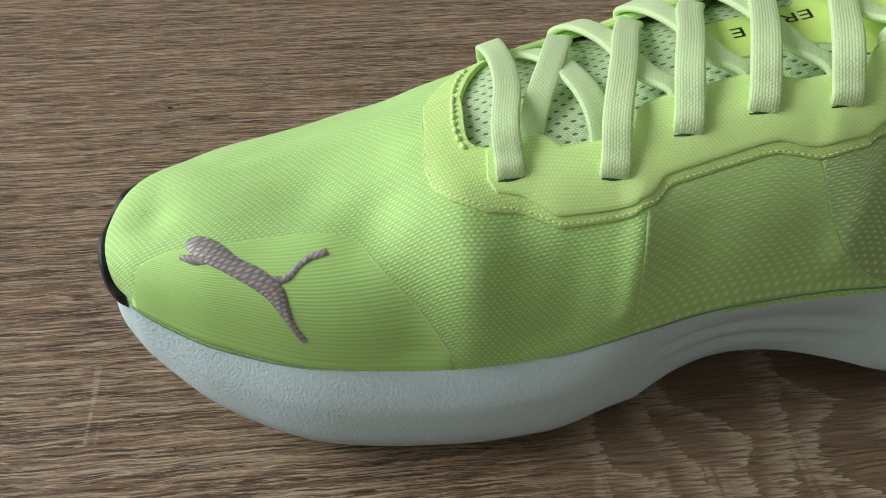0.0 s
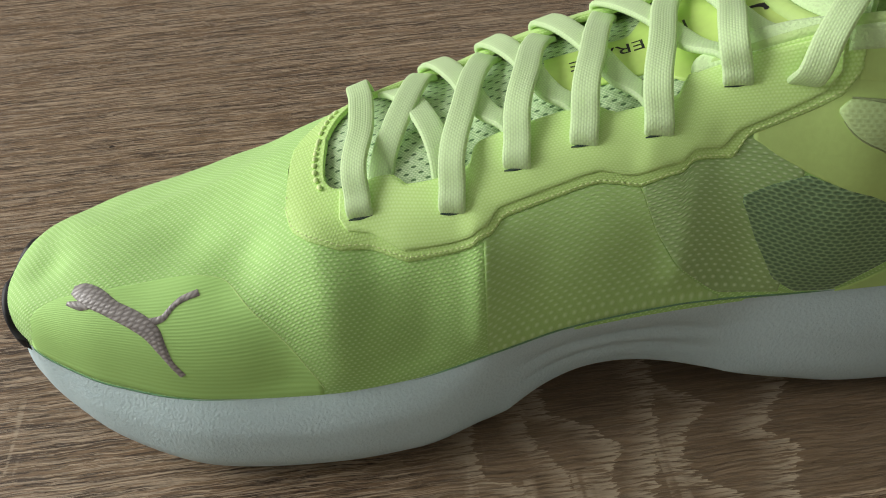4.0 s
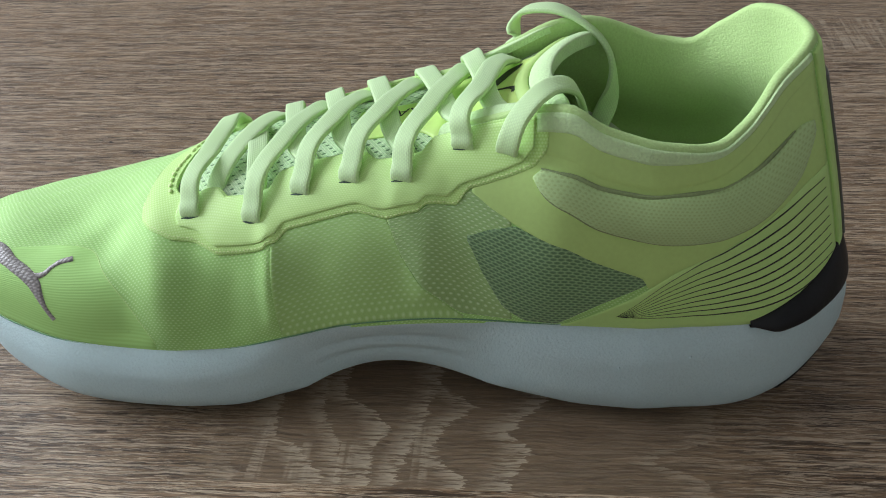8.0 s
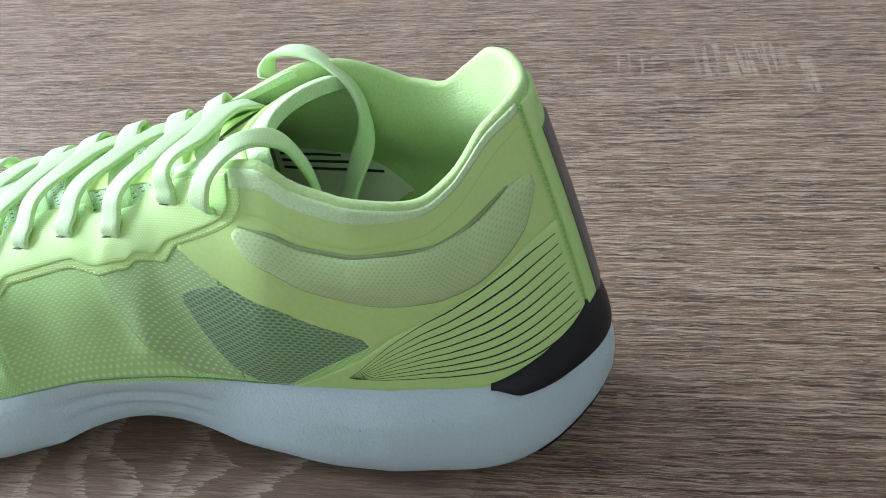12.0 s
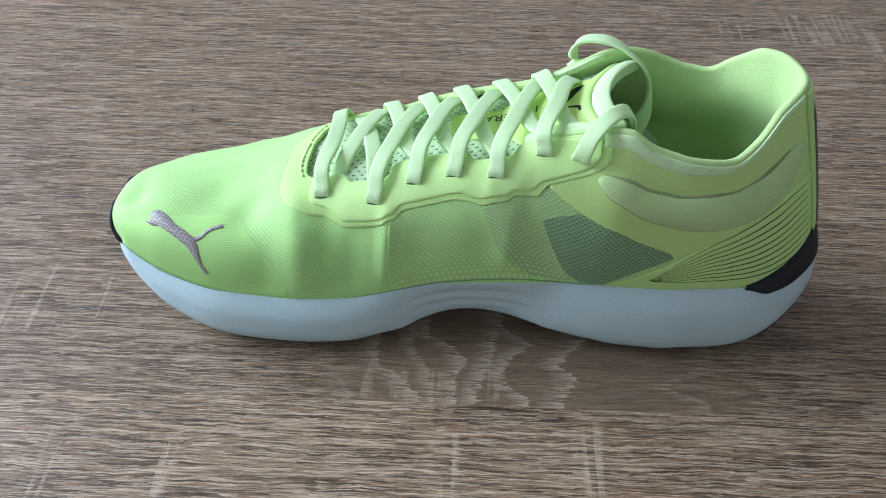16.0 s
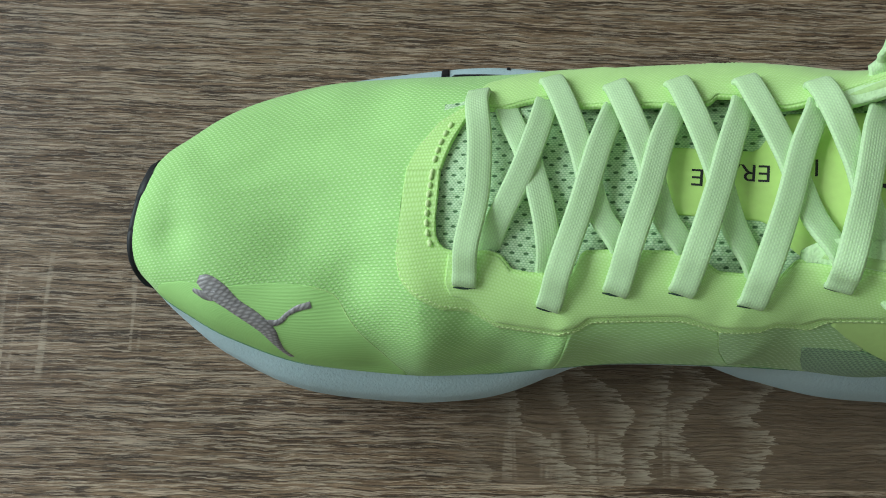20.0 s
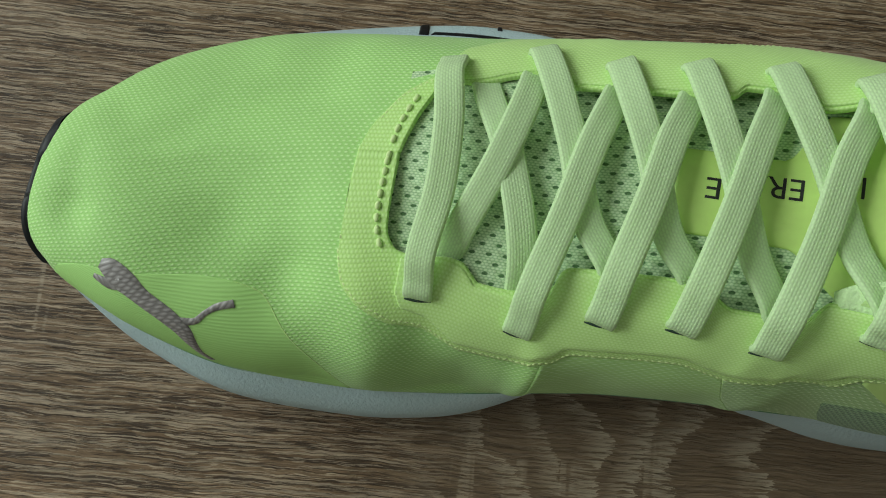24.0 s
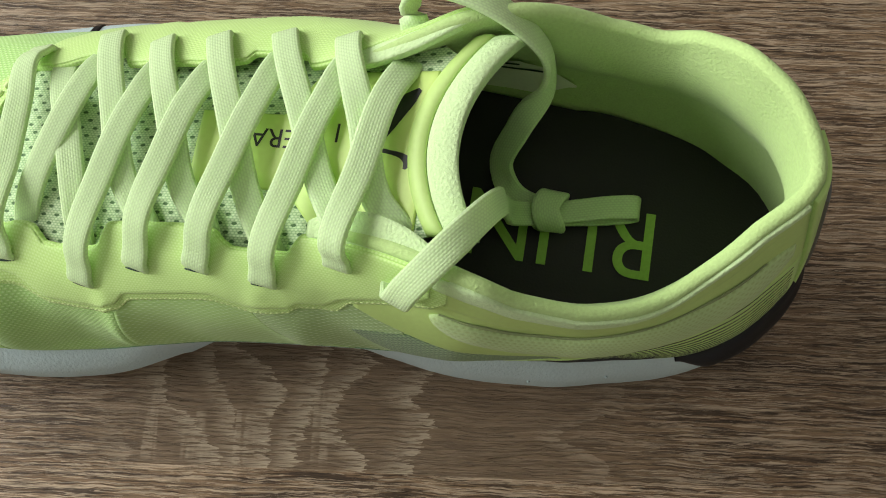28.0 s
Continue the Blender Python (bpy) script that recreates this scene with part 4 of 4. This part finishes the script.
lo_step = cornered((90, 0.64), (91.5, 0.585), (97.5, 0.555), (104.5, 0.475), (123.5, 0.485), (126, 0.55), (151, 0.605), (156, 0.565), (173.5, 0.575), (177, 0.66), (194, 0.81), (196.5, 0.87))
lo_step_lat = cornered((93, 0.60), (94.5, 0.553), (100, 0.515), (105, 0.487), (123.5, 0.515), (127, 0.58), (152.5, 0.635), (156, 0.60), (175, 0.567), (177.7, 0.655), (194, 0.95), (196.5, 0.84))
part("eyestay_emboss", mesh_of("eyestay_emboss", *patch(90, 196.5, lo_step, lambda s: 0.985 * edge_h(s), 0.42, 280, 16, base=0.5)), LIME_FILM, eyestay_med, "raised embossed eyelet strip")
part("eyestay_emboss", mesh_of("eyestay_emboss", *patch(383.5, 487, lambda s: lo_step_lat(580 - s), lambda s: 0.985 * edge_h(s), 0.42, 280, 16, base=0.5)), LIME_FILM, eyestay_lat, "raised embossed eyelet strip")

# eyelet slots, dark mouths under each lace
for side, eyes in ((-1, EYE_MED[:6]),):
    for ex_, ey_ in eyes:
        s = ex_ if side < 0 else 580 - ex_
        h = h_at(s, ey_) - 0.008
        part("eyelet", mesh_of("eyelet", *skin_strip([(s - 2.7, h), (s, h - 0.003), (s + 2.9, h)], [0.3, 0.8, 0.3], 1.0, 10)), GREEN_DARK, eyestay_med)

# smooth film over the quarter, its print panel and the see-through window
film_lo = cornered((179, 0.635), (185, 0.565), (192.5, 0.515), (227.5, 0.325), (229, 0.265), (239, 0.38), (256, 0.50), (266, 0.55), (276, 0.56), (284.5, 0.555))
print_hi = profile((205, 0.005), (207, 0.02), (223, 0.186), (239, 0.38), (256, 0.50), (266, 0.55), (276, 0.56), (284.5, 0.555))
part("quarter_film", mesh_of("quarter_film", *patch(180, 284.5, film_lo, lambda s: min(0.94, lo_med(s) + 0.03) if s < 201 else 0.94, 0.3, 90, 20)), LIME_QUARTER, shoe, "smooth bonded quarter film")
heel_print = part("heel_print_panel", mesh_of("heel_print_panel", *patch(205, 284.5, lambda s: 0.0, print_hi, 0.4, 80, 16)), LIME_PRINT, shoe, "lime heel film with fine black fan lines")
win_lo = cornered((179, 0.35), (183, 0.20), (188.5, 0.06), (195, 0.012), (204, 0.015), (215, 0.15), (229, 0.30))
win_hi = cornered((179, 0.375), (185, 0.45), (192, 0.512), (208.5, 0.442), (227, 0.33), (229, 0.31))
part("mesh_window", mesh_of("mesh_window", *patch(179, 229, win_lo, win_hi, 0.27, 50, 18)), DARK_WINDOW, shoe, "dark see-through mesh window")
for k in range(10):
    f = k / 9
    hs = both(0.085, 0.08, f)
    end_s, end_h = both(282.6, 283.0, f), both(0.515, 0.125, f)
    start = both(220.5, 222.5, f)
    bow = both(0.165, -0.01, f ** 0.8)
    pts = [(start + (end_s - start) * q, hs + (end_h - hs) * q + 4 * bow * q * (1 - q)) for q in (0, 0.25, 0.5, 0.75, 1)]
    part("fan_line", mesh_of("fan_line", *skin_strip(pts, [0.03, 0.12, 0.34, 0.5, 0.2], 0.5, 30)), INK, heel_print)

# padded crescent under the collar; dark foam edge shows through, groove shade painted with it
pad_hi = profile((196.5, 0.75), (199, 0.78), (207, 0.76), (222, 0.762), (237, 0.788), (256, 0.812), (271, 0.79), (278, 0.79), (282, 0.765))
pad_lo = profile((196.5, 0.735), (199, 0.68), (205.5, 0.615), (218, 0.562), (236, 0.532), (254, 0.548), (268, 0.58), (276, 0.615), (282, 0.72))
collar_pad = part("collar_pad", mesh_of("collar_pad", *patch(196.5, 282, pad_lo, pad_hi, 0.5, 90, 20, swell=2.3, base=0.1)), LIME_PAD, shoe, "raised padded crescent below the collar")
part("pad_edge", mesh_of("pad_edge", *skin_strip([(q, pad_hi(q) + 0.004) for q in (198.5, 206, 213, 227, 246, 264, 276)], [0.4, 1.3, 1.6, 1.4, 1.2, 1.4, 0.4], 0.68, 60)), PAD_EDGE, collar_pad, "dark foam edge showing through, groove shade in its colour")
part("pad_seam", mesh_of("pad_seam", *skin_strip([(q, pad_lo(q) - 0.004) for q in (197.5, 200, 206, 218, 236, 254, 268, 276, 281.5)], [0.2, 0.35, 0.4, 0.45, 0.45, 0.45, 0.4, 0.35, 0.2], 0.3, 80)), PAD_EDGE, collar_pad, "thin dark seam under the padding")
# collar band and pale brushed edge
band_lo = profile((199, 0.835), (210, 0.812), (223, 0.80), (238, 0.83), (253, 0.875), (268, 0.905), (284, 0.925))
part("collar_band", mesh_of("collar_band", *patch(199.5, 284.5, band_lo, lambda s: 0.97, 0.4, 80, 8)), LIME_QUARTER, shoe, "smooth collar band")
part("collar_edge", mesh_of("collar_edge", *patch(197, 284, lambda s: 0.925 + 0.045 * smooth(222, 258, s), lambda s: 1.0, 0.7, 80, 6)), FOAM_EDGE, shoe, "pale brushed collar edge")
heel_panel = part("heel_panel", mesh_of("heel_panel", *patch(285.3, 299, lambda s: 0.12, lambda s: 0.985, 0.9, 20, 30)), LIME_PRINT, shoe, "lime heel counter panel")
part("heel_tape", mesh_of("heel_tape", *patch(288.6, 297, lambda s: 0.17, lambda s: 0.86, 0.7, 14, 30, base=0.9)), GREY_TAPE, heel_panel, "dark grey heel tape")

# unbacked mesh between quarter seam and window, ribbed toe lining that shows through, glue line along the sole
part("quarter_seam", mesh_of("quarter_seam", *skin_strip([(156.8, 0.49), (158.5, 0.36), (161, 0.22), (168, 0.06)], [0.3, 0.4, 0.4, 0.2], 0.08, 30)), LIME_FILM, shoe, "thin seam of the doubled mesh")
sheer_lo = profile((156.8, 0.49), (158.5, 0.36), (161, 0.22), (168, 0.06), (178, 0.01), (192, 0.01))
part("side_mesh", mesh_of("side_mesh", *patch(122.5, 177, lambda s: 0.002, lambda s: max(min(lo_med(s), sheer_lo(s) if s > 156.5 else 1.0) - 0.004, 0.004), 0.14, 70, 22)), LIME_SIDE, shoe, "doubled mesh of the side")
part("sheer_mesh", mesh_of("sheer_mesh", *patch(157, 191, sheer_lo, lambda s: lo_med(s) - 0.004, 0.17, 50, 22)), LIME_SHEER, shoe, "single layer of see-through mesh")
toe_hi = profile((10.5, 0.03), (14, 0.40), (25, 0.60), (45, 0.66), (55, 0.637), (61, 0.585), (68.5, 0.405), (76, 0.23), (83.4, 0.035))
part("toe_lining", mesh_of("toe_lining", *patch(10.5, 83.4, lambda s: 0.005, toe_hi, 0.05, 60, 20)), LIME_RIBBED, shoe, "fine ribbed toe reinforcement")
for s0, s1 in ((10, 120), (120, 200), (200, 262)):
    part("glue_line", mesh_of("glue_line", *skin_strip([(s0 + (s1 - s0) * k / 11, 0.002) for k in range(12)], [0.5] * 12, 0.2, 90)), GLUE, shoe, "thin green glue line along the sole")

# toe cap seam and silver emblem, as a plain leaping form
part("toe_seam", mesh_of("toe_seam", *skin_strip([(55, 0.637), (61, 0.585), (68.5, 0.405), (76, 0.23), (83.6, 0.03)], [0.2, 0.3, 0.35, 0.35, 0.3], 0.06, 40)), LIME_FILM, shoe, "thin bonded seam")
emblem = [([(25.8, 0.645), (28, 0.635), (31.5, 0.585), (36.5, 0.495), (42, 0.42), (45.6, 0.35), (47.6, 0.26), (49.6, 0.17), (51.7, 0.11)], [2.2, 4.6, 5.4, 4.2, 4.4, 4.2, 2.8, 1.5, 1.6]),
          ([(45, 0.41), (48.2, 0.435), (50.5, 0.495), (53, 0.53), (56.2, 0.545)], [2.2, 1.6, 1.3, 1.7, 1.9]),
          ([(31, 0.55), (28.2, 0.525), (24.6, 0.535)], [3.0, 2.4, 1.0])]
for pts, ws in emblem:
    part("emblem", mesh_of("emblem", *skin_strip(pts, ws, 0.22, 40)), SILVER, shoe, "silver dotted leaping emblem")

# stitches round the front of the throat
for k in range(14):
    y = -19.0 + 34 * k / 14
    x = 83.0 + (6.5 * (abs(y + 4) / 22) ** 2.6 if y > -4 else 2.6 * (abs(y + 4) / 16) ** 4)
    s = x if y < 0 else 580 - x
    p = skin(s, min(h_at(s, y), edge_h(s)), 0.8) if abs(y) > 1 else skin(x, 0.995, 0.8)
    turn = math.atan2(1.0, 0.6 * max(y + 4, 0) / 22 - 0.5 * (max(-y - 10, 0) / 10) ** 2)
    along, across = np.array((math.cos(turn), math.sin(turn), 0)), np.array((-math.sin(turn), math.cos(turn), 0))
    rows = []
    for i in range(9):
        f = math.cos(math.pi * i / 8)
        r = math.sqrt(max(1 - f * f, 0.0)) + 0.02
        rows += [p + along * f * 0.98 + across * 0.62 * r * math.cos(2 * math.pi * j / 9) + np.array((0, 0, 0.5 * r * math.sin(2 * math.pi * j / 9))) for j in range(10)]
    part("stitch", mesh_of("stitch", rows, grid_faces(9, 10)), LIME_THREAD, eyestay_med)


# ---- tongue: label, letters, emblem, padded end ----
def solid_sheet(top, nu, nv, thick):
    """A sheet with a rounded rim: top(u, v) gives places, u and v from 0 to 1."""
    rows, uvs = [], []
    ring = [(0.0, -1.0), (0.0, -0.5), (0.012, -0.12)] + [(q, 0.0) for q in steps(0.03, 0.97, nv)] + [(0.988, -0.12), (1.0, -0.5), (1.0, -1.0)]
    us = [(0.0, -1.0), (0.0, -0.5), (0.012, -0.12)] + [(q, 0.0) for q in steps(0.03, 0.97, nu)] + [(0.988, -0.12), (1.0, -0.5), (1.0, -1.0)]
    for u, du in us:
        for v, dv in ring:
            p = np.array(top(u, v))
            rows.append(p + np.array((0, 0, min(du, dv) * thick)))
            uvs.append((p[0], p[1]))
    return rows, grid_faces(len(us), len(ring)), uvs


def label_top(u, v):
    x = 139 + 52 * u
    w0, w1 = both(-7.5, -16, smooth(160, 172, x)), both(9.5, 20, smooth(158, 166, x))
    return tongue_point(x, both(w0, w1, v) - ridge_y(x), 0.5)


tongue_label = part("tongue_label", mesh_of("tongue_label", *solid_sheet(label_top, 40, 16, 0.5)), LIME_LABEL, shoe, "smooth yellow-lime tongue label with black letters")


def tongue_end_x(y):
    return 196.5 + 0.018 * y * y


def band_top(x_in, x_out, lift):
    def top(u, v):
        y = -19.5 + 43.5 * v
        x = both(tongue_end_x(y) + x_in, tongue_end_x(y) + x_out, u)
        return tongue_point(x, y, lift + 0.9 * math.sin(math.pi * u) ** 0.7)
    return top


part("tongue_binding", mesh_of("tongue_binding", *solid_sheet(band_top(-9.5, -5.5, 0.5), 10, 30, 1.5)), LIME_QUARTER, tongue, "lime folded tongue binding")
part("tongue_pad", mesh_of("tongue_pad", *solid_sheet(band_top(-5.5, 1.0, 0.9), 12, 30, 4.0)), FOAM_EDGE, tongue, "pale brushed padded tongue end")


def letters(text, width, height, place):
    """Flat letters as a mesh; place(x, y) lays them on a surface."""
    cu = bpy.data.curves.new("letters", "FONT")
    cu.body = text
    ob = new("letters", cu)
    bpy.context.view_layer.update()
    me = bpy.data.meshes.new_from_object(ob.evaluated_get(bpy.context.evaluated_depsgraph_get()))
    bpy.data.objects.remove(ob)
    bm = bmesh.new()
    bm.from_mesh(me)
    bmesh.ops.subdivide_edges(bm, edges=[e for e in bm.edges if e.calc_length() > 0.25], cuts=2)
    xs, ys = [v.co.x for v in bm.verts], [v.co.y for v in bm.verts]
    x0, y0, kx, ky = min(xs), min(ys), width / (max(xs) - min(xs)), height / (max(ys) - min(ys))
    for v in bm.verts:
        v.co = Vector(place((v.co.x - x0) * kx, (v.co.y - y0) * ky)) * 0.001
    bm.to_mesh(me)
    bm.free()
    return me


def on_tongue(x0, y0):
    return lambda a, b: tongue_point(x0 - a, y0 - b - ridge_y(x0 - a), 0.58)


part("lettering", letters("ERA", 10.5, 4.2, on_tongue(161.8, 5.9)), INK, tongue_label, "black printed letters")
part("lettering", letters("I", 0.55, 4.2, on_tongue(171.6, 7.6)), INK, tongue_label, "black printed letter")
part("lettering", letters("E", 2.6, 4.2, on_tongue(147.2, 4.0)), INK, tongue_label, "black printed letter")


def tongue_strip(points, widths, lift=0.6, n=24):
    k = np.linspace(0, 1, len(points))
    fx, fy, fw = (profile(*zip(k, col)) for col in (*zip(*points), widths))
    rows = []
    for t in np.linspace(0, 1, n):
        d = np.array((fx(min(t + 0.02, 1)) - fx(max(t - 0.02, 0)), fy(min(t + 0.02, 1)) - fy(max(t - 0.02, 0))))
        d /= np.linalg.norm(d) + 1e-9
        for q in (-0.5, 0.5):
            x, y = fx(t) - d[1] * fw(t) * q, fy(t) + d[0] * fw(t) * q
            rows.append(tongue_point(x, y - ridge_y(x), lift))
    return rows, grid_faces(n, 2)


part("tongue_emblem", mesh_of("tongue_emblem", *tongue_strip([(187.5, 15.5), (185, 12.5), (182.5, 8), (180.3, 3.5), (180.5, 2.2), (183, 1.6), (186, 0.8), (187.5, -0.6), (187, -2)], [1.0, 3.6, 3.2, 2.0, 1.0, 0.9, 1.2, 1.8, 0.6])), INK, tongue_label, "black leaping emblem")

# pale foam wings along the back of the throat
for side, edge, collar, reach in ((-1, edge_med, collar_med, 8.0), (1, edge_lat, collar_lat, 5.5)):
    def wing(u, v, side=side, reach=reach):
        x = both(169, 202, u)
        s = x if side < 0 else 580 - x
        p = skin(s, 0.985, 0.6)
        w = reach * max(math.sin(math.pi * min(u * 0.93 + 0.06, 1.0)), 0.0) ** 0.55
        return p + np.array((0, -side * w * v, 1.2 * math.sin(math.pi * 0.6 * v)))
    part("throat_wing", mesh_of("throat_wing", *solid_sheet(wing, 34, 8, 2.4)), FOAM_EDGE, shoe, "pale brushed foam edge of the throat")

# ---- insole print ----
part("insole_print", letters("RUN", 47.0, 17.5, lambda a, b: (247.2 - a, 11.0 - b, 45.35)), GREEN_INK, insole, "green printed letters")

# ---- knot on the insole ----
turns = []
for k in range(26):
    a = 2 * math.pi * k / 25
    turns.append((220 + 1.2 * math.cos(a * 2), 6.5 + 4.5 * math.cos(a), 49.2 + 3.5 * math.sin(a)))
ups = [(0.05, math.cos(2 * math.pi * k / 25), math.sin(2 * math.pi * k / 25)) for k in range(26)]
part("lace_knot", mesh_of("lace_knot", *ribbon(turns, ups, 7.0, 1.6, 70)), LACE, shoe, "tied knot of the lace")
part("lace_knot", mesh_of("lace_knot", *ribbon([(217, 4.5, 47.4), (212, 4.0, 48.0), (207.5, 6.5, 48.6), (208.5, 9.5, 48.4), (213, 9.0, 47.6), (219, 7.5, 47.6)],
                                              [UP, UP, UP, UP, UP, UP], 3.2, 1.1, 40)), LACE, shoe)

# ---- tread and marks on the sole ----
bm = bmesh.new()
bmesh.ops.create_icosphere(bm, subdivisions=1, radius=0.0005)
nub_mesh = bpy.data.meshes.new("mould_nub")
bm.to_mesh(nub_mesh)
bm.free()
nub_mesh.materials.append(FOAM)


def sole_at(s, v, lift):
    p, out, sw = sole_ring(s)
    zb = tread_z(p[0] + 1.5)
    f = SOLE_LINE(v)
    o = (sw * f if f > 0 else 5.0 * f) + lift
    return p + out * o + np.array((0, 0, 0.8 + (zb - p[2] - 0.8) * (1 - (1 - v) ** 1.15)))


def sole_patch(s0, s1, v0, v1, lift, ns=40, nv=8, rise=-0.3):
    rows = []
    for s in steps(s0, s1, ns):
        for j in range(nv):
            v = both(v0, v1, j / (nv - 1))
            rows.append(sole_at(s, v, lift if 0 < j < nv - 1 and s0 < s < s1 else -0.4) + np.array((0, 0, rise if 0 < j < nv - 1 else -rise)))
    return rows, grid_faces(ns, nv)


part("outsole", mesh_of("outsole", *sole_patch(270, 312, 0.80, 0.99, 0.5)), RUBBER, midsole, "black rubber heel tread")
for s0, s1, v0, v1, ns, nv in ((470.5, 496, 0.12, 0.145, 30, 5), (496.6, 499.2, 0.10, 0.36, 8, 10), (477.4, 478.9, 0.2, 0.6, 6, 10)):
    part("sole_groove", mesh_of("sole_groove", *sole_patch(s0, s1, v0, v1, 0.3, ns, nv, 0.3)), RUBBER, midsole, "thin dark groove")


# ---- label inside the outer wall, its small print as bars ----
def inside_wall(x, z, lift):
    """A place on the outer side's lining at x and height z, lifted inwards."""
    line = [lining_point(580 - x, v) for v in steps(0.32, 1.0, 60)]
    p = min(line, key=lambda q: abs(q[2] - z))
    return np.array((x, p[1] - lift, z))


def label_sheet(x0, x1, low, high, lift, nx=16, nz=8):
    rows = []
    for x in steps(x0, x1, nx):
        for z in steps(low(x), high(x), nz):
            rows.append(inside_wall(x, z, lift))
    return rows, grid_faces(nx, nz)


tag_low = profile((178, 49), (212, 49), (221, 55.5))
tag_high = profile((178, 71), (205, 68.5), (212, 65), (222, 56.5))
size_label = part("size_label", mesh_of("size_label", *label_sheet(178, 222, tag_low, tag_high, 0.9, 24, 10)), LABEL_WHITE, shoe, "white printed label inside the collar")
for z, x1 in ((68.0, 200), (65.2, 207), (62.2, 213)):
    part("label_bar", mesh_of("label_bar", *label_sheet(180, x1, lambda x, z=z: z - 0.55, lambda x, z=z: z + 0.55, 1.15, 10, 2)), GREEN_DARK, size_label)

# mould nubs on the sole
for s, v in ((92, 0.93), (60, 0.95), (222, 0.30), (246, 0.22), (30, 0.9)):
    ob = new("mould_nub", nub_mesh)
    ob.parent = midsole
    ob.matrix_parent_inverse = midsole.matrix_world.inverted()
    ob.matrix_basis = Matrix.Translation(Vector(sole_at(s, v, 0.2)) * 0.001)

# dark specks in the table's surface
for x, y in SPECKS:
    bm = bmesh.new()
    bmesh.ops.create_circle(bm, cap_ends=True, segments=9, radius=0.0011)
    for v in bm.verts:
        v.co = (x + v.co.x * random.uniform(0.7, 1.5), y + v.co.y * random.uniform(0.4, 0.8), 0.00012)
    me = bpy.data.meshes.new("speck")
    bm.to_mesh(me)
    bm.free()
    part("speck", me, SPECK, table)
